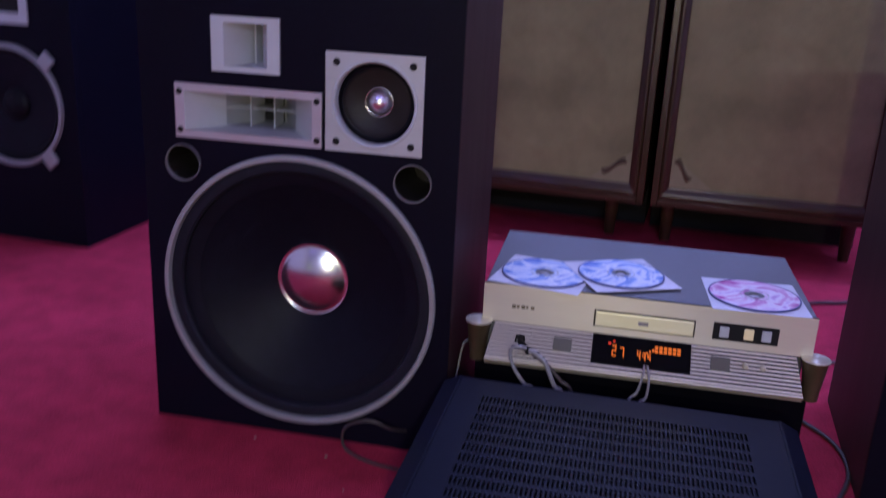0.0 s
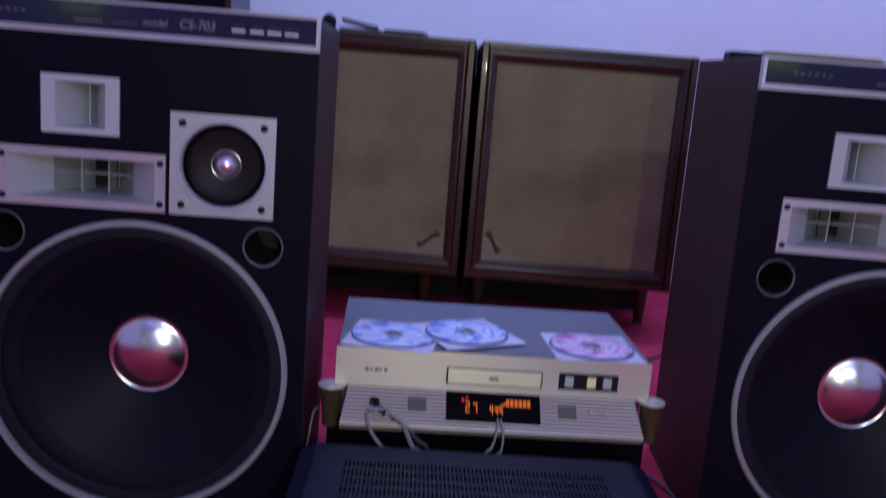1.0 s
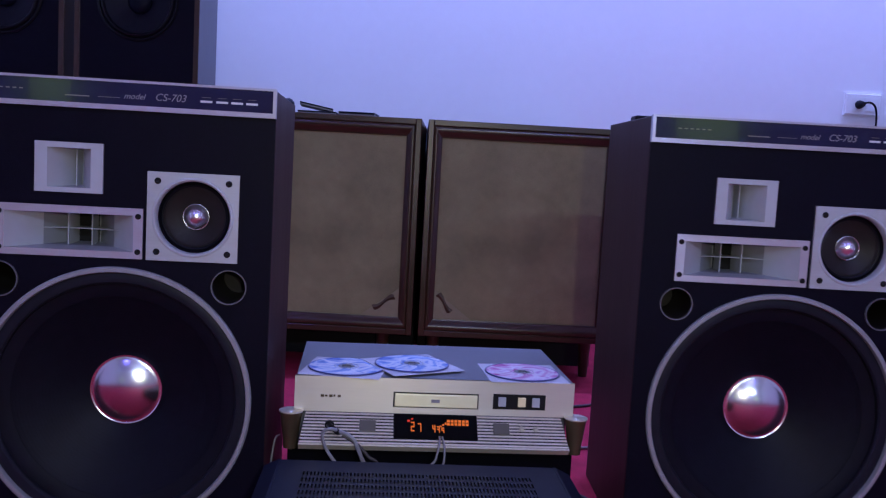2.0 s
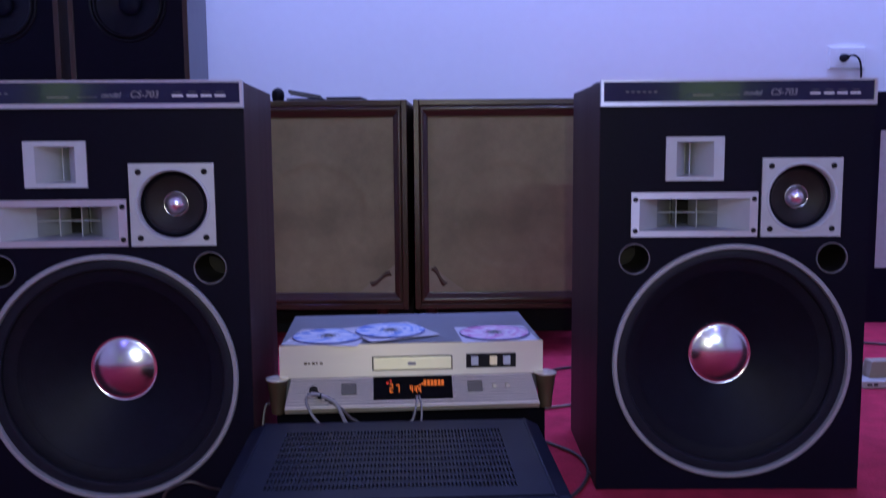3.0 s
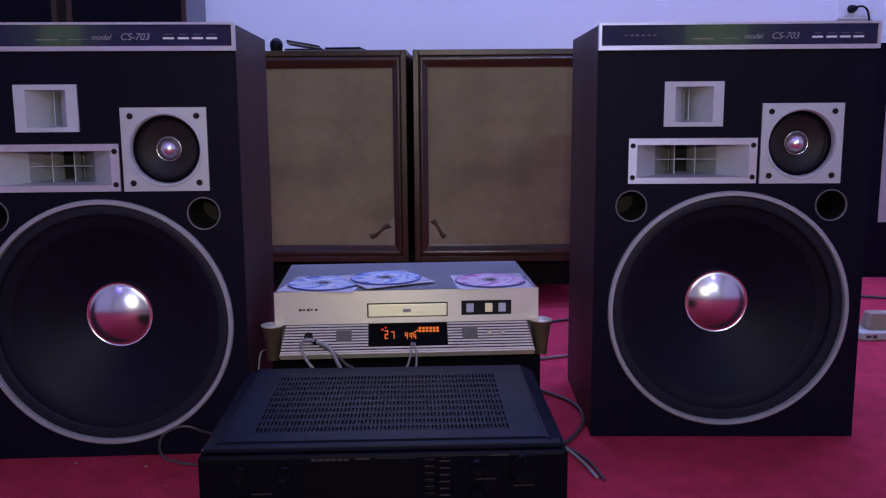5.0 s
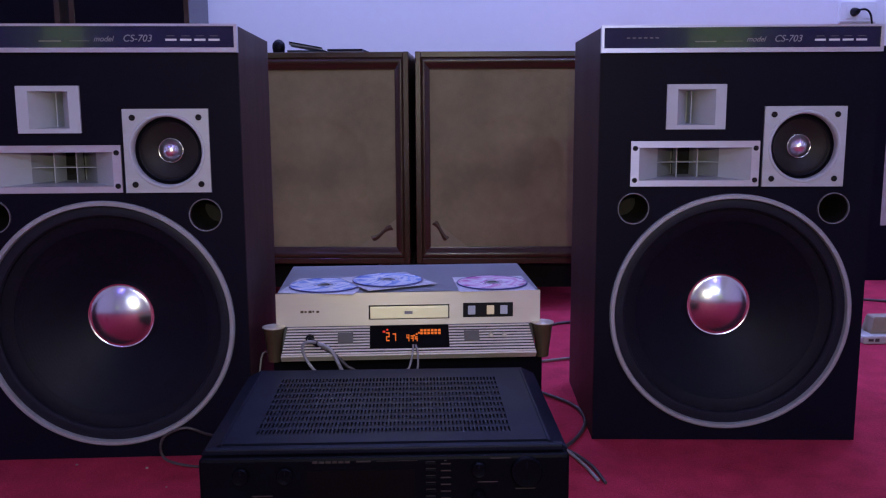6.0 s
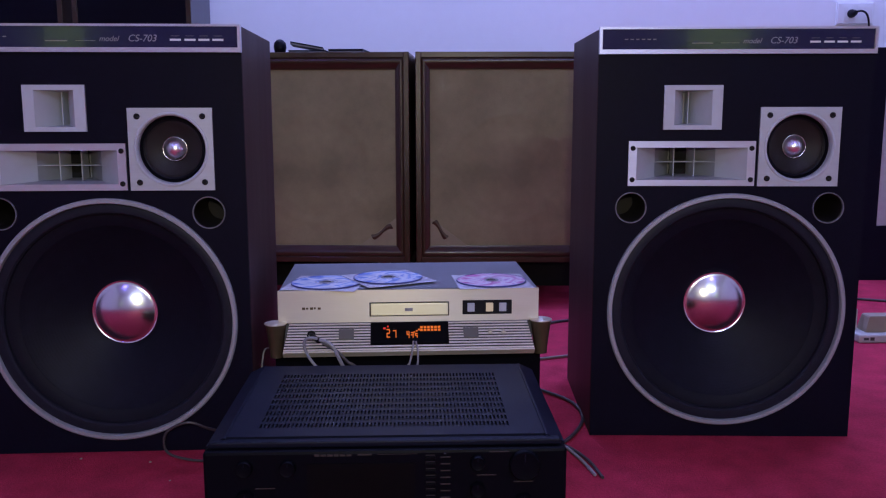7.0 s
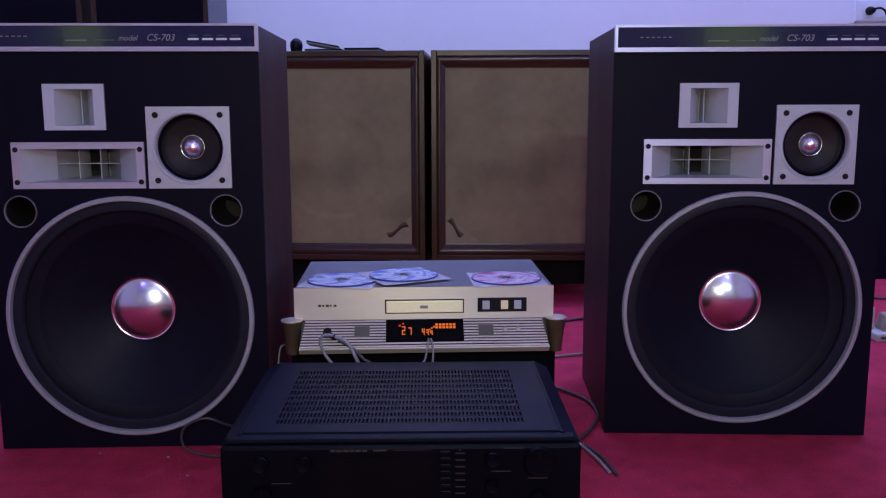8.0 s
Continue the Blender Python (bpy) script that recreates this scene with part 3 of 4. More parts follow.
def figure(u, w, f0, f1, segs, mt):
    """A figure of seven bars: top, upper left, upper right, middle, lower left, lower right, foot."""
    fm, s, h = (f0 + f1) / 2, 0.0014, 0.035
    spots = ((u, u + w, f0, f0 + h), (u, u + s, f0, fm), (u + w - s, u + w, f0, fm), (u, u + w, fm - h / 2, fm + h / 2), (u, u + s, fm, f1), (u + w - s, u + w, fm, f1), (u, u + w, f1 - h, f1))
    for k in segs:
        on_display("figure_bar", *spots[k], mt)


figure(0.1780, 0.0055, 0.26, 0.56, (0, 2, 3, 4, 6), M_ORANGE)
figure(0.1885, 0.0055, 0.30, 0.56, (0, 2, 5), M_ORANGE)
on_display("indicator", 0.1725, 0.1765, 0.20, 0.26, M_RED)
on_display("indicator", 0.1785, 0.1815, 0.14, 0.19, M_RED)
figure(0.2110, 0.0045, 0.34, 0.58, (1, 2, 3, 5), M_ORANGE)
figure(0.2178, 0.0045, 0.38, 0.58, (0, 2, 3, 5), M_ORANGE)
figure(0.2245, 0.0045, 0.42, 0.58, (0, 1, 3, 5), M_ORANGE)
for k in range(6):
    for row in range(2):
        on_display("level_bar", 0.2335 + 0.0058 * k, 0.2378 + 0.0058 * k, 0.17 + 0.10 * row, 0.245 + 0.10 * row, M_ORANGE)
for k in range(3):
    on_display("level_bar", 0.2225 + 0.0038 * k, 0.2252 + 0.0038 * k, 0.36 - 0.05 * k, 0.40 - 0.04 * k, M_ORANGE)
for u in (0.1000, 0.3050):
    part("push_button", slant_box(u, u + 0.0245, 0.25, 0.60, 0.0, 0.0045), M_PUSH, cd, "grey square push button")
for u in (0.3490, 0.3710):
    y, z = slant(0.40, 0.003)
    part("small_knob", lathe(u, z, [(0.0035, y + 0.004), (0.0035, y - 0.004), (0.0028, y - 0.005), (0, y - 0.005)], 14), M_CHAMP, cd, "", True)
yj, zj = slant(0.42, 0.002)
part("jack_socket", lathe(0.055, zj, [(0.007, yj + 0.004), (0.007, yj - 0.002), (0.0045, yj - 0.002), (0.0045, yj + 0.003), (0, yj + 0.003)], 20), M_HOLE, cd, "", True)
for u in (-0.0035, 0.4355):
    foot = part("corner_foot", add_post(bmesh.new(), u, -0.006, [(0.0105, 0.0), (0.0112, 0.012), (0.0160, 0.050), (0.0170, 0.0530), (0.0170, 0.0555)], 28), M_BRASS, cd, "dark champagne tapered corner foot", True)
    part("cap", add_post(bmesh.new(), u, -0.006, [(0.0175, 0.0556), (0.0185, 0.0562), (0.0185, 0.0576), (0.0172, 0.0582)], 28), M_CHAMP, foot, "", True)


# ---- discs in their sleeves on the player ----
def sleeved_disc(x, y, z, turn, mt, label, tilt=0.0):
    s = thing("disc_sleeve", pose(x, y, z, tilt, 0, turn), label, "disc", "discs on the player")
    bm = bmesh.new()
    n = 10
    grid = [[bm.verts.new((-0.0625 + 0.125 * i / n, -0.0625 + 0.125 * j / n, 0.0004 + 0.0009 * noise.noise(Vector((i * 0.45 + turn, j * 0.45, z * 50))) ** 2)) for j in range(n + 1)] for i in range(n + 1)]
    for i in range(n):
        for j in range(n):
            bm.faces.new((grid[i][j], grid[i + 1][j], grid[i + 1][j + 1], grid[i][j + 1]))
    got = bmesh.ops.extrude_face_region(bm, geom=bm.faces[:])
    for v in got["geom"]:
        if isinstance(v, bmesh.types.BMVert):
            v.co.z = 0.0
    part("sleeve", bm, M_SLEEVE, s, "clear plastic sleeve", True)
    bm = bmesh.new()
    prof = [(0.0135, 0.0015), (0.0135, 0.0030), (0.0590, 0.0030), (0.0600, 0.0024), (0.0600, 0.0015)]
    add_lathe(bm, 0, 0, prof, 48)
    bmesh.ops.rotate(bm, verts=bm.verts, cent=(0, 0, 0), matrix=Matrix.Rotation(radians(90), 3, "X"))
    d = part("disc", bm, mt, s, "printed disc face")
    bm = add_lathe(bmesh.new(), 0, 0, [(0.0075, 0.0015), (0.0075, 0.0032), (0.0130, 0.0032), (0.0130, 0.0015)], 32)
    bmesh.ops.rotate(bm, verts=bm.verts, cent=(0, 0, 0), matrix=Matrix.Rotation(radians(90), 3, "X"))
    part("hub", bm, M_TOP, d, "grey clear hub")
    bm = add_lathe(bmesh.new(), 0, 0, [(0.0185, 0.0030), (0.0185, 0.0032), (0.0191, 0.0032), (0.0191, 0.0030)], 32)
    bmesh.ops.rotate(bm, verts=bm.verts, cent=(0, 0, 0), matrix=Matrix.Rotation(radians(90), 3, "X"))
    part("ring", bm, M_TOP, d)
    bm = add_lathe(bmesh.new(), 0, 0, [(0.0583, 0.0030), (0.0583, 0.0034), (0.0602, 0.0031), (0.0602, 0.0014)], 48)
    bmesh.ops.rotate(bm, verts=bm.verts, cent=(0, 0, 0), matrix=Matrix.Rotation(radians(90), 3, "X"))
    part("edge", bm, M_DISC_EDGE, d, "dark disc edge")
    return s


TOPZ = 0.2597
sleeved_disc(-0.4505, 0.0245, TOPZ, -6, M_DISC_BLUE, "blue printed disc in clear sleeve on the disc player")
sleeved_disc(-0.3475, 0.0545, TOPZ + 0.0034, 29, M_DISC_BLUE, "blue and white printed disc overlapping the next sleeve")
sleeved_disc(-0.1685, 0.0470, TOPZ, 7, M_DISC_PINK, "pink printed disc in clear sleeve on the disc player")

# ---- amplifier ----
AMP = pose(-0.531, -0.455, 0, 0, 0, 3.0)
AW, AD, AH = 0.440, 0.328, 0.158
amp = thing("amplifier", AMP, "wide black stereo amplifier with slotted top on the carpet", "amplifier")
part("chassis", box(0.004, AW - 0.004, 0.022, AD - 0.002, 0.014, 0.128, 0.002), M_AMP, amp)
part("inside", box(0.03, AW - 0.03, 0.03, AD - 0.01, 0.1285, 0.140), M_HOLE, amp)
part("top_grille", slot_grid(0.024, AW - 0.024, 0.024, AD - 0.002, 64, 10, 0.50, 0.66, (0.058, 0.376, 0.050, 0.284), AH - 0.0025, AH), M_AMP, amp, "black steel top with rows of slots")
for s0, s1, e0, e1 in ((0.0235, 0.0205, 0.004, 0.0), (AW - 0.0235, AW - 0.0205, AW - 0.004, AW)):
    bm = bmesh.new()
    ring = [(s0, AH), (s1, AH), (e1, AH - 0.010), (e1, 0.1285), (e0, 0.1285), (s0, AH - 0.004)]
    a = [bm.verts.new((u, 0.020, z)) for u, z in ring]
    b = [bm.verts.new((u, AD, z)) for u, z in ring]
    for k in range(6):
        bm.faces.new((a[k], a[(k + 1) % 6], b[(k + 1) % 6], b[k]))
    bm.faces.new(a)
    bm.faces.new(b)
    part("side_rail", bm, M_AMP, amp)
front = part("front_panel", box(0, AW, 0, 0.019, 0.012, AH - 0.010, 0.004), M_AMPF, amp, "glossy black front panel")
part("front_lip", box(0.006, AW - 0.006, 0.010, 0.0235, AH - 0.0095, AH - 0.002, 0.002), M_AMP, amp)
for u0, u1, z0, z1 in ((0.1340, 0.1400, 0.1412, 0.1442), (0.1415, 0.1480, 0.1412, 0.1438), (0.1495, 0.1560, 0.1412, 0.1438), (0.1575, 0.1630, 0.1412, 0.1442), (0.1645, 0.1710, 0.1412, 0.1438), (0.1725, 0.1785, 0.1412, 0.1438), (0.1860, 0.2030, 0.1420, 0.1440), (0.210, 0.258, 0.1428, 0.1433)):
    part("printed_mark", box(u0, u1, -0.0006, 0.0003, z0, z1), M_FAINT, front)
for r in range(7):
    z = 0.1385 - 0.0086 * r
    part("source_button", box(0.268, 0.280, -0.003, 0.0003, z - 0.0018, z + 0.0018, 0.0006), M_AMPF, front)
    part("printed_mark", box(0.2682, 0.2795, -0.0006, 0.0003, z + 0.0024, z + 0.0032), M_FAINT, front)
    part("printed_mark", box(0.286, 0.298, -0.0006, 0.0003, z - 0.0007, z + 0.0007), M_FAINT, front)
part("indicator", box(0.290, 0.293, -0.0008, 0.0003, 0.1424, 0.1430), M_PRINT, front)
for u, z, r in ((0.050, 0.128, 0.010), (0.102, 0.128, 0.010), (0.331, 0.132, 0.009), (0.388, 0.128, 0.019), (0.331, 0.098, 0.009), (0.388, 0.080, 0.012), (0.050, 0.088, 0.012)):
    k = part("knob", lathe(u, z, [(r, 0.0), (r * 0.97, -0.007), (r * 0.9, -0.0085), (r * 0.8, -0.0080), (0, -0.0080)], 28), M_AMPF, front, "", True)
    part("pointer", box(u - 0.0006, u + 0.0006, -0.0086, -0.0078, z + r * 0.3, z + r * 0.8), M_AMP, k)
for u0, z in ((0.062, 0.1015), (0.330, 0.115), (0.345, 0.1445), (0.375, 0.1060)):
    part("printed_mark", box(u0, u0 + 0.024, -0.0006, 0.0003, z - 0.0006, z + 0.0006), M_FAINT, front)
part("window", box(0.125, 0.255, -0.0008, 0.0003, 0.060, 0.132), M_GLASS, front, "smoked display window")
for u in (0.04, 0.40):
    for y in (0.05, 0.29):
        part("foot", add_post(bmesh.new(), u, y, [(0.018, 0), (0.020, 0.0135)], 18), M_RUBBER, amp)


# ---- cloth-fronted speakers on legs ----
# KD runs the unseen backs to the wall, blocking light from behind
KW, KD, KZ0, KZ1 = 0.530, 0.635, 0.118, 0.710


def cloth_speaker(m, label, badge_left):
    s = thing("cloth_front_speaker", m, label, "loudspeaker", "pair of cloth-fronted speakers")
    t = 0.016
    part("side_panel", box(0, t, 0.0, KD, KZ0, KZ1, 0.002), M_WOOD, s)
    part("side_panel", box(KW - t, KW, 0.0, KD, KZ0, KZ1, 0.002), M_WOOD, s)
    part("top_panel", box(t, KW - t, 0.0008, KD, KZ1 - t, KZ1 - 0.0005, 0.0015), M_WOODX, s)
    part("bottom_panel", box(t, KW - t, 0.0008, KD, KZ0 + 0.0005, KZ0 + t, 0.0015), M_WOODX, s)
    part("back_panel", box(t, KW - t, KD - 0.012, KD - 0.001, KZ0 + t, KZ1 - t), M_WOODX, s)
    g0, g1, h0, h1 = 0.040, KW - 0.040, 0.165, 0.662
    # rounded picture-frame moulding: falls back from the cabinet's edge to the cloth
    yo, yi, yb = 0.0045, 0.0165, 0.0240

    def moulding(outer_inner_pairs):
        bm = bmesh.new()
        loops = []
        for (xo, zo), (xi, zi) in outer_inner_pairs:
            rim = ((0.0, yo + 0.0020), (0.12, yo + 0.0004), (0.26, yo - 0.0003), (0.40, yo + 0.0003), (0.54, yo + 0.0022), (0.70, yo + 0.0055), (0.86, yi - 0.0030), (1.0, yi - 0.0025), (1.0, yb), (0.0, yb))
            loops.append([bm.verts.new((xo + (xi - xo) * f, y, zo + (zi - zo) * f)) for f, y in rim])
        a, b = loops
        for k in range(10):
            bm.faces.new((a[k], a[(k + 1) % 10], b[(k + 1) % 10], b[k]))
        bm.faces.new(a)
        bm.faces.new(b)
        return bm

    o0, o1, p0, p1 = t, KW - t, KZ0 + t, KZ1 - t
    part("frame_rail", moulding((((o0, p1), (g0, h1)), ((o1, p1), (g1, h1)))), M_WOODX, s, "teak grille frame rail", True)
    part("frame_rail", moulding((((o0, p0), (g0, h0)), ((o1, p0), (g1, h0)))), M_WOODX, s, "teak grille frame rail", True)
    part("frame_stile", moulding((((o0, p0), (g0, h0)), ((o0, p1), (g0, h1)))), M_WOOD, s, "teak grille frame stile", True)
    part("frame_stile", moulding((((o1, p0), (g1, h0)), ((o1, p1), (g1, h1)))), M_WOOD, s, "teak grille frame stile", True)
    cloth = bmesh.new()
    nx, nz = 56, 60
    dc = ((g0 + g1) / 2, (h0 + h1) / 2 - 0.03)

    def cloth_y(u, v):
        d = math.hypot(u - dc[0], v - dc[1])
        ring = 0.0011 * math.exp(-(((d - 0.152) / 0.010) ** 2)) - 0.0010 * (1 if d < 0.145 else 0)
        return 0.0192 - ring + 0.0010 * noise.noise(Vector((u * 9, v * 9, 3.0 * badge_left))) + 0.0004 * noise.noise(Vector((u * 40, v * 12, 1.0)))

    us = [g0 - 0.002 + (g1 - g0 + 0.004) * i / nx for i in range(nx + 1)]
    zs = [h0 - 0.002 + (h1 - h0 + 0.004) * j / nz for j in range(nz + 1)]
    vs = [[cloth.verts.new((u, cloth_y(u, v), v)) for v in zs] for u in us]
    for i in range(nx):
        for j in range(nz):
            cloth.faces.new((vs[i][j], vs[i + 1][j], vs[i + 1][j + 1], vs[i][j + 1]))
    got = bmesh.ops.extrude_face_region(cloth, geom=cloth.faces[:])
    for v in got["geom"]:
        if isinstance(v, bmesh.types.BMVert):
            v.co.y = 0.026
    grille = part("grille_cloth", cloth, M_CLOTH, s, "taut beige woven grille cloth", True)
    # corner patch and its small metal badge
    c = g0 if badge_left else g1
    d = 1 if badge_left else -1
    bm = bmesh.new()
    tri = [(c, h0), (c + d * 0.105, h0), (c, h0 + 0.080)]
    a = [bm.verts.new((u, 0.0155, z)) for u, z in tri]
    b = [bm.verts.new((u, 0.0185, z)) for u, z in tri]
    bm.faces.new(a)
    bm.faces.new(b)
    for k in range(3):
        bm.faces.new((a[k], a[(k + 1) % 3], b[(k + 1) % 3], b[k]))
    part("corner_patch", bm, M_PATCH, grille, "paler triangular cloth corner")
    p, q = ((0.010, 0.070), (0.047, 0.022)) if badge_left else ((0.012, 0.056), (0.070, 0.024))
    bm = bmesh.new()
    n = 14
    loops = []
    for k in range(n + 1):
        f = k / n
        w = 0.0045 + 0.0055 * abs(2 * f - 1) ** 1.5 * (1 if 0 < k < n else 0.5)
        x, z = c + d * (p[0] + (q[0] - p[0]) * f), h0 + p[1] + (q[1] - p[1]) * f + 0.004 * math.sin(6.28 * f)
        nx_, nz_ = -(q[1] - p[1]), d * (q[0] - p[0])
        ln = math.hypot(nx_, nz_)
        nx_, nz_ = nx_ / ln, nz_ / ln
        loops.append([(x + nx_ * w, 0.0150, z + nz_ * w), (x, 0.0115, z), (x - nx_ * w, 0.0150, z - nz_ * w), (x, 0.0160, z)])
    add_loft(bm, loops)
    part("badge", bm, M_BRASS, grille, "small dark brass corner badge", True)
    # black block added where shade lies on the carpet below the cabinet
    part("base", box(0.002, KW - 0.002, 0.25, KD - 0.02, 0.0, KZ0 - 0.001), M_HOLE, s, "black block for the shade under the cabinet")
    inset = 0.045 if badge_left else 0.085
    for u in (inset, KW - inset):
        part("leg", add_post(bmesh.new(), u, 0.12, [(0.013, 0.0), (0.020, KZ0 + 0.001)], 16), M_WOOD, s, "", True)
    return s


M_PATCH = material("pale_cloth_corner", (0.305, 0.275, 0.165), 0.95, vary=0.1, scale=500, bump=0.4, bump_scale=700, spec=0.1)
# turned so the unseen backs meet and the gap stays dark
cloth_speaker(pose(-0.348, 1.047, 0, 0, 0, 0.80), "teak speaker with beige cloth grille on short tapered legs", True)
cloth_speaker(pose(-0.366 - KW, 1.047 + 0.0074, 0, 0, 0, -0.80), "teak speaker with beige cloth grille carrying flat black cases", False)


# ---- dark speakers along the walls ----
def dark_driver(parent, cx, cz, r, y, name="woofer"):
    w = part(name, lathe(cx, cz, [(r, y + 0.002), (r, y - 0.004), (r * 0.97, y - 0.006), (r * 0.93, y - 0.004), (r * 0.92, y + 0.002)], 56), M_RUBBER, parent, "", True)
    part("surround", lathe(cx, cz, [(r * 0.92 - r * 0.12 * k / 8, y - 0.001 - 0.007 * math.sin(math.pi * k / 8)) for k in range(9)], 56), M_RUBBER, w, "", True)
    part("cone", lathe(cx, cz, [(r * 0.80, y - 0.001), (r * 0.55, y + 0.010), (r * 0.30, y + 0.022)], 56), M_CONE, w, "", True)
    part("dust_cap", lathe(cx, cz, [(r * 0.31, y + 0.022)] + [(r * 0.30 * math.cos(a), y + 0.022 - 0.018 * math.sin(a)) for a in (math.pi / 2 * k / 8 for k in range(9))], 40), M_AMP, w, "", True)


def tower(m, label, side):
    s = thing("tower_speaker", m, label, "loudspeaker", "dark tower speakers")
    w, d, h, t = 0.345, 0.20, 1.40, 0.015
    part("side_panel", box(0, t, 0.004, d, 0, h, 0.001), M_WOOD, s)
    part("side_panel", box(w - t, w, 0.004, d, 0, h, 0.001), side, s, "pale grey laminated side" if side is M_SIDE else "")
    for u0, u1 in ((0, t), (w - t, w)):
        part("edge_strip", box(u0 + 0.0005, u1 - 0.0005, 0.0, 0.0035, 0.001, h - 0.001), M_WOOD, s, "reddish wooden front edge")
    part("top_panel", box(t, w - t, 0.004, d, h - t, h), M_WOODX, s)
    part("back_panel", box(t, w - t, d - 0.012, d - 0.001, 0, h - t), M_WOODX, s)
    c = (w / 2, 0.996)
    part("baffle", holed_plate(rect(t, w - t, 0, h - t), [circle(*c, 0.105, 48)], 0.004, 0.020), M_BLACK, s, "black front panel")
    dark_driver(s, *c, 0.112, 0.004)
    return s


tower(pose(-1.342, 1.150, 0), "tall dark speaker with wooden edges and a grey side", M_SIDE)
tower(pose(-1.715, 1.150, 0), "tall dark speaker with reddish wooden front edges", M_WOOD)

# floor speaker with a clipped silver ring
fs = thing("floor_speaker", pose(-1.985, 0.515, 0), "black floor speaker with a clipped silver woofer ring", "loudspeaker")
FW, FH, FD = 0.405, 0.76, 0.30
fc, fr = (0.233, 0.316), 0.138
part("cabinet", box(0, FW, 0.018, FD, 0, FH, 0.002), M_BLACK, fs)
part("baffle", holed_plate(rect(0.0005, FW - 0.0005, 0.0005, FH - 0.0005), [circle(*fc, fr - 0.012, 48)], 0, 0.0175), M_BLACK, fs)
ringp = part("woofer", lathe(*fc, [(fr - 0.011, 0.012), (fr - 0.011, -0.006), (fr - 0.008, -0.009), (fr - 0.002, -0.008), (fr, 0.0003)], 64), M_RING, fs, "silver ring round the woofer", True)
part("surround", lathe(*fc, [(0.127 - 0.016 * k / 8, 0.006 - 0.007 * math.sin(math.pi * k / 8)) for k in range(9)], 56), M_RUBBER, ringp, "", True)
part("cone", lathe(*fc, [(0.111, 0.006), (0.05, 0.014), (0.036, 0.0165)], 56), M_CONE, ringp, "", True)
part("dust_cap", lathe(*fc, [(0.037, 0.0168)] + [(0.036 * math.cos(a), 0.0165 - 0.014 * math.sin(a)) for a in (math.pi / 2 * k / 8 for k in range(9))], 40), M_RUBBER, ringp, "", True)
for ang in (45, -50, 135, 225):
    bm = box(-0.017, 0.017, -0.010, 0.0002, -0.014, 0.020, 0.004)
    bmesh.ops.rotate(bm, verts=bm.verts, cent=(0, 0, 0), matrix=Matrix.Rotation(radians(ang - 90), 3, "Y").inverted())
    bmesh.ops.translate(bm, verts=bm.verts, vec=(fc[0] + (fr + 0.008) * math.cos(radians(ang)), 0, fc[1] + (fr + 0.008) * math.sin(radians(ang))))
    clip = part("clip", bm, M_RING, ringp, "silver mounting clip")
tw = part("tweeter", holed_plate(rect(0.185, 0.300, 0.497, 0.610), [rect(0.205, 0.280, 0.520, 0.590)], -0.005, 0.0002), M_PLASTIC, fs, "pale silver tweeter plate")
part("horn", box(0.204, 0.281, -0.0015, 0.0001, 0.519, 0.591), M_HOLE, tw)

# pale grille speaker by the far wall
gs = thing("grille_speaker", pose(1.058, 1.405, 0), "dark speaker with a pale grey grille standing on carpet", "loudspeaker")
part("cabinet", box(0, 0.44, 0.012, 0.27, 0, 0.742, 0.003), M_BLACK, gs)
part("front_frame", holed_plate(rect(0, 0.44, 0.0005, 0.741), [rect(0.060, 0.380, 0.178, 0.620)], 0, 0.0118), M_BLACK, gs)
part("grille", box(0.0605, 0.3795, 0.002, 0.0116, 0.1785, 0.6195, 0.002), M_CLOTH_GREY, gs, "pale grey grille cloth")

# ---- socket and plug on the far wall ----
sk = thing("wall_socket", pose(1.066, WALL_N, 0.838), "white wall socket plate with two outlets", "socket")
plate = part("plate", box(0, 0.121, -0.010, 0, 0, 0.071, 0.003), M_SOCKET, sk)
part("rim", holed_plate(rect(-0.003, 0.124, -0.003, 0.074), [rect(0.004, 0.117, 0.004, 0.067)], -0.006, 0.0), M_SOCKET, sk)
for u in (0.040, 0.090):
    part("outlet", holed_plate(rect(u - 0.020, u + 0.020, 0.014, 0.058), [circle(u - 0.008, 0.036, 0.0025, 10), circle(u + 0.008, 0.036, 0.0025, 10)], -0.0115, -0.0102), M_SOCKET, sk)
plug = thing("power_plug", pose(1.112, WALL_N - 0.0118, 0.872), "black mains plug with its cable in the socket", "plug")
part("plug_body", lathe(0, 0, [(0.0, -0.034), (0.007, -0.034), (0.010, -0.026), (0.0135, -0.010), (0.0145, 0.0), (0, 0.0)], 20), M_RUBBER, plug, "", True)
part("cable", tube([(0.004, -0.030, 0.004), (0.022, -0.040, 0.004), (0.040, -0.036, -0.012), (0.050, -0.028, -0.050), (0.050, -0.026, -0.12), (0.055, -0.020, -0.30), (0.060, -0.015, -0.60), (0.062, -0.012, -0.868)], 0.0035), M_RUBBER, plug, "", True)

# ---- flat cases and a knob on the cloth-fronted speaker ----
KT = KZ1 - 0.0005
kn = thing("black_object", pose(-0.745, 1.16, KT), "small rounded black object on the wooden speaker", "black object")
part("body", add_post(bmesh.new(), 0, 0, [(0.010, 0), (0.016, 0.007), (0.0185, 0.020), (0.017, 0.032), (0.010, 0.040), (0.003, 0.043)], 24), M_RUBBER, kn, "", True)


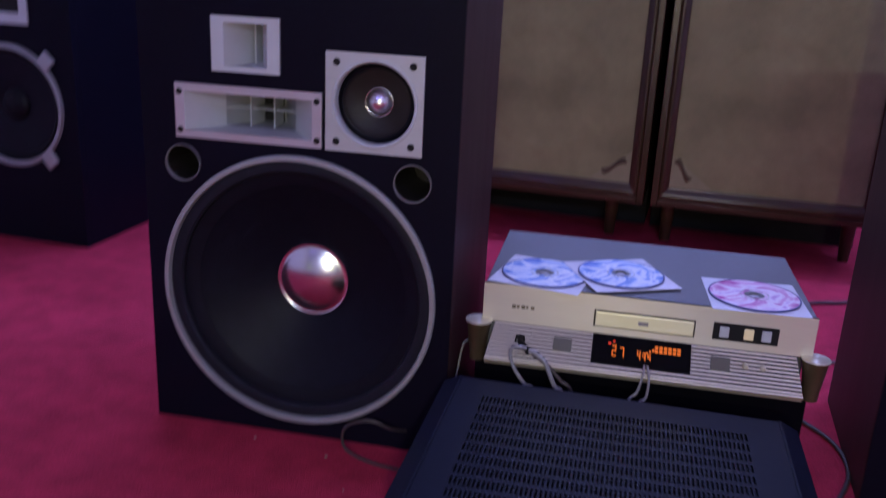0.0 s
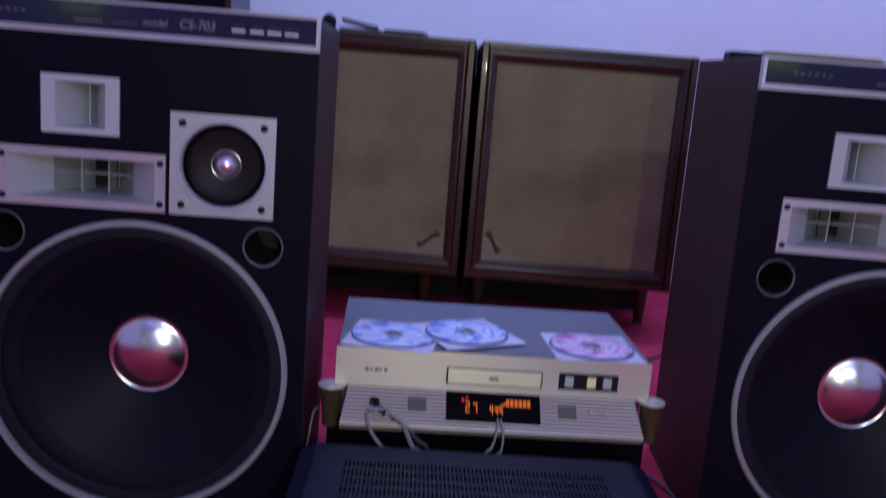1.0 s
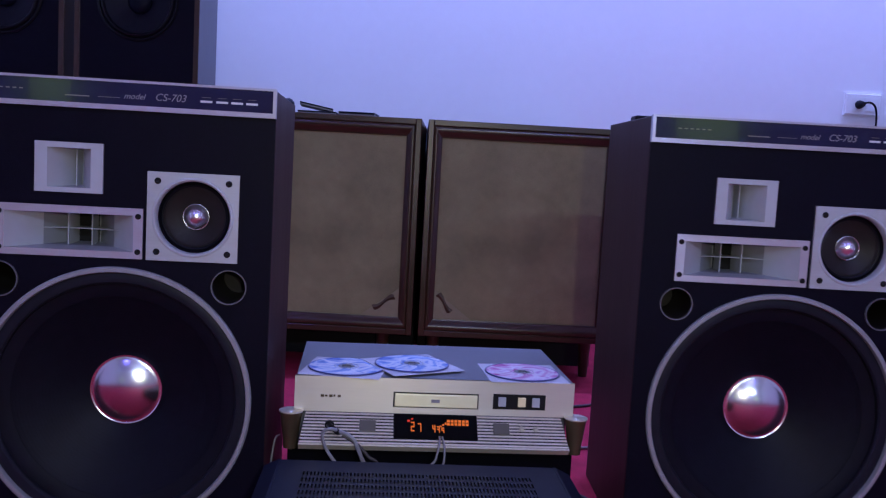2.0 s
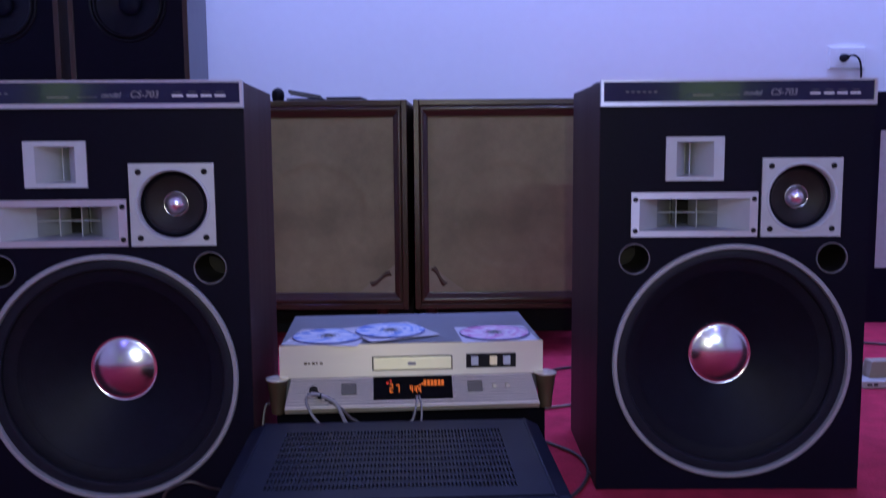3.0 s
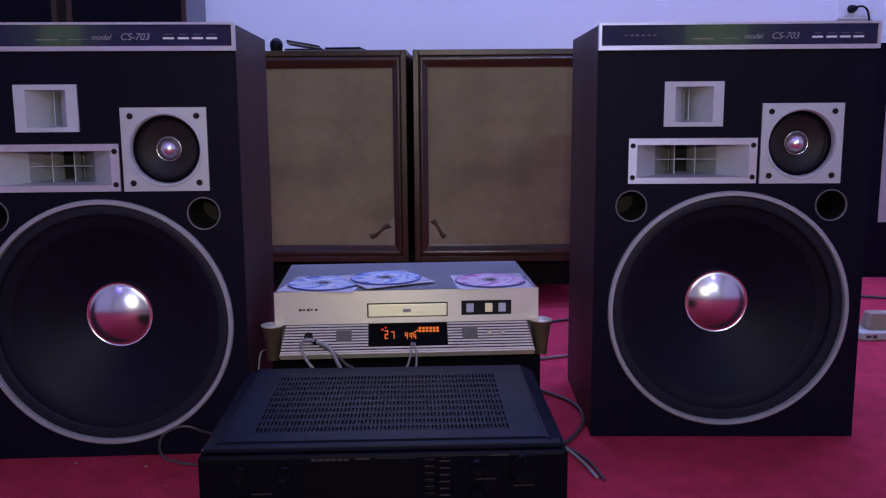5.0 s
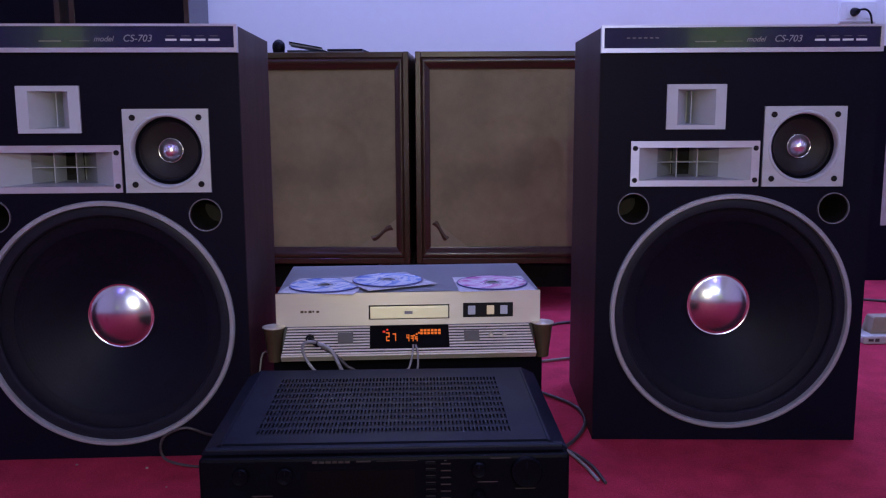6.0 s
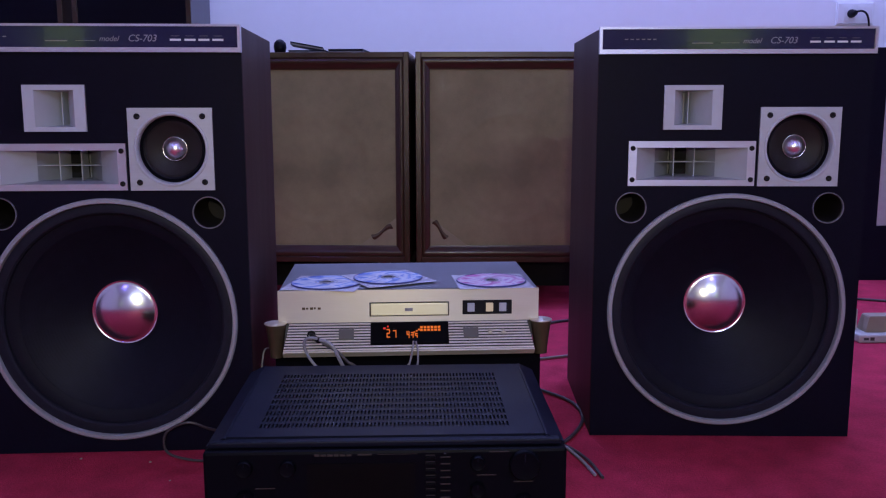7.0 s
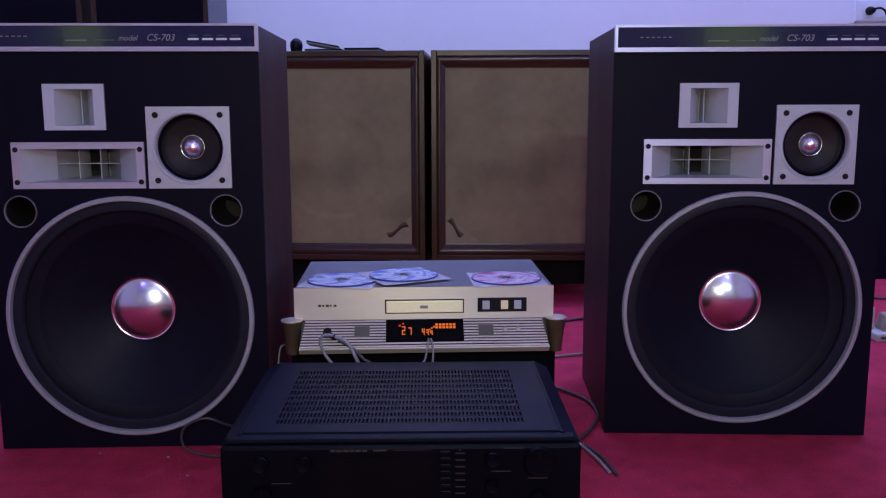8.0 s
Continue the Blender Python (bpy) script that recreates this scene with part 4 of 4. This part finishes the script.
def flat_case(x, y, z, w, d, h, m_extra, label):
    c = thing("disc_case", pose(x, y, z) @ m_extra, label, "disc case", "flat cases on the speaker")
    part("cover", box(-w / 2, w / 2, -d / 2, d / 2, h * 0.55, h, 0.0012), M_AMP, c)
    part("tray", box(-w / 2 + 0.001, w / 2 - 0.001, -d / 2 + 0.001, d / 2 - 0.001, 0, h * 0.52), M_TOP, c)
    return c


flat_case(-0.655, 1.150, KT, 0.105, 0.125, 0.008, Matrix.Identity(4), "black flat case lying on the wooden speaker")
flat_case(-0.664, 1.150, KT + 0.0165, 0.092, 0.120, 0.008, pose(0, 0, 0, 0, 10, 6), "black flat case leaning on another case")
flat_case(-0.545, 1.165, KT, 0.100, 0.120, 0.012, pose(0, 0, 0, 0, 0, -3), "black flat case lying on the wooden speaker")

bx = thing("flat_box", pose(0.034, 0.270, SH - 0.0024), "slim black box with a yellow cover on the loudspeaker", "box")
part("box_body", box(0, 0.245, 0, 0.042, 0, 0.0180, 0.004), M_RUBBER, bx)
part("cover", box(0.060, 0.240, 0.004, 0.038, 0.0182, 0.0222, 0.0015), M_YELLOW, bx, "thin dull yellow cover")

# ---- extension block on the carpet ----
ext = thing("extension_block", pose(0.728, 0.615, 0, 0, 0, 3), "white mains extension block with dark outlets on carpet", "extension block")
body = part("block_body", box(0, 0.30, 0, 0.085, 0.0, 0.020, 0.004), M_SOCKET_D, ext)
for k in range(4):
    u = 0.012 + 0.070 * k
    part("outlet", box(u, u + 0.012, -0.0006, 0.0004, 0.007, 0.013), M_CABLE_D, body)
    part("outlet", box(u + 0.016, u + 0.026, -0.0006, 0.0004, 0.006, 0.014), M_CABLE_D, body)
card = thing("upright_card", pose(0.734, 0.665, 0.0202, 0, 0, 3), "narrow white card standing on the extension block", "card")
part("card_body", box(0, 0.010, 0, 0.014, 0, 0.052, 0.001), M_SOCKET_D, card)
adp = thing("adapter", pose(0.755, 0.640, 0.0202, 0, 0, 3), "pale grey mains adapter plugged into the block", "adapter")
bm = bmesh.new()
add_loft(bm, [[(x0, y0, z) for x0, y0 in ((i, i * 0.4), (0.085 - i * 0.5, i * 0.4), (0.085 - i * 0.5, 0.045 - i * 0.4), (i, 0.045 - i * 0.4))] for z, i in ((0.0, 0.0), (0.008, 0.001), (0.036, 0.008), (0.039, 0.011))])
part("adapter_body", bm, M_PAPER, adp)


# ---- cables ----
def cable(points, r, mt, label):
    c = thing("cable", pose(*points[0]), label, "cable", "loose audio cables")
    o = Vector(points[0])
    part("strand", tube([Vector(p) - o for p in points], r), mt, c, "", True)
    return c


def cd_point(u, y, z):
    return CD @ Vector((u, y, z))


j = cd_point(0.055, yj - 0.003, zj)


def strand(offsets, r, mt, label):
    return cable([j + Vector(o) for o in offsets], r, mt, label)


strand([(0.0, 0.004, 0.0), (0.003, -0.008, 0.001), (0.010, -0.018, 0.000), (0.017, -0.024, -0.003)], 0.0042, M_RUBBER, "black jack plug in the disc player")
strand([(0.014, -0.026, 0.002), (0.004, -0.030, 0.004), (-0.005, -0.030, 0.000), (-0.006, -0.030, -0.012), (0.002, -0.030, -0.030), (0.016, -0.030, -0.048), (0.030, -0.026, -0.064), (0.038, -0.016, -0.168)], 0.0025, M_CABLE, "grey audio cable plugged into the disc player")
strand([(0.018, -0.027, 0.000), (0.028, -0.030, -0.002), (0.040, -0.032, -0.010), (0.048, -0.032, -0.026), (0.056, -0.030, -0.044), (0.068, -0.026, -0.062), (0.080, -0.016, -0.168)], 0.0030, M_CABLE, "grey audio cable plugged into the disc player")
strand([(0.022, -0.024, -0.006), (0.044, -0.026, -0.018), (0.062, -0.026, -0.036), (0.080, -0.024, -0.058), (0.095, -0.016, -0.168)], 0.0026, M_CABLE_D, "dark audio cable plugged into the disc player")
q = cd_point(0.2215, *slant(0.72, 0.004))
cable([q, q + Vector((0.000, -0.014, -0.006)), q + Vector((-0.005, -0.020, -0.030)), q + Vector((-0.016, -0.022, -0.052)), q + Vector((-0.020, -0.016, -0.155))], 0.0017, M_CABLE, "thin grey cable hanging from the disc player")
cable([q + Vector((0.004, 0.0, 0.0)), q + Vector((0.008, -0.014, -0.012)), q + Vector((0.007, -0.020, -0.036)), q + Vector((-0.004, -0.022, -0.055)), q + Vector((-0.006, -0.016, -0.155))], 0.0017, M_CABLE, "thin grey cable hanging from the disc player")
cable([(-0.12, 0.30, 0.0045), (-0.06, 0.232, 0.0045), (-0.012, 0.165, 0.0045), (0.000, 0.090, 0.0045), (-0.016, 0.020, 0.0045), (-0.050, -0.045, 0.0045), (-0.078, -0.060, 0.0045)], 0.0032, M_CABLE_D, "dark speaker cable curling on the carpet")
cable([(-0.085, -0.020, 0.0035), (-0.052, -0.055, 0.0035), (-0.030, -0.115, 0.0035), (-0.016, -0.175, 0.0035)], 0.0026, M_CABLE, "silver speaker cable end on the carpet")
cable([(-0.078, -0.030, 0.0035), (-0.044, -0.062, 0.0035), (-0.018, -0.120, 0.0035), (-0.006, -0.185, 0.0035)], 0.0026, M_CABLE_D, "silver speaker cable end on the carpet")
cable([(-0.14, 0.42, 0.004), (-0.05, 0.455, 0.004), (0.03, 0.485, 0.004), (0.12, 0.50, 0.004)], 0.0030, M_GREYBTN, "pale cable running across the carpet")
cable([(-0.60, -0.02, 0.004), (-0.625, -0.10, 0.045), (-0.655, -0.118, 0.062), (-0.690, -0.118, 0.045), (-0.690, -0.120, 0.014), (-0.650, -0.128, 0.004), (-0.595, -0.130, 0.004), (-0.56, -0.10, 0.004)], 0.0022, M_CABLE_D, "thin dark cable looping off the carpet")
cable([(-0.550, 0.01, 0.150), (-0.553, -0.014, 0.150), (-0.556, -0.024, 0.12), (-0.560, -0.030, 0.08), (-0.562, -0.040, 0.003)], 0.0016, M_GREYBTN, "thin pale cable beside the disc player")
cable([(-0.05, 0.70, 0.004), (0.02, 0.80, 0.004), (0.10, 0.84, 0.004), (0.20, 0.95, 0.004)], 0.0036, M_CABLE_D, "dark cable lying on the carpet")
cable([(0.60, 1.05, 0.004), (0.85, 1.12, 0.004), (1.10, 1.05, 0.004), (1.40, 1.10, 0.004)], 0.0036, M_CABLE_D, "dark cable lying on the carpet")

for x, y, r in ((-0.830, -0.118, 0.0020), (-0.714, -0.130, 0.0022), (-0.66, -0.20, 0.0014)):
    lt = thing("lint", pose(x, y, 0), "tiny white scrap of lint on carpet", "lint", "lint on the carpet")
    part("scrap", add_post(bmesh.new(), 0, 0, [(r, 0), (r * 1.2, r * 0.5), (r * 0.4, r)], 7), M_PAPER, lt)
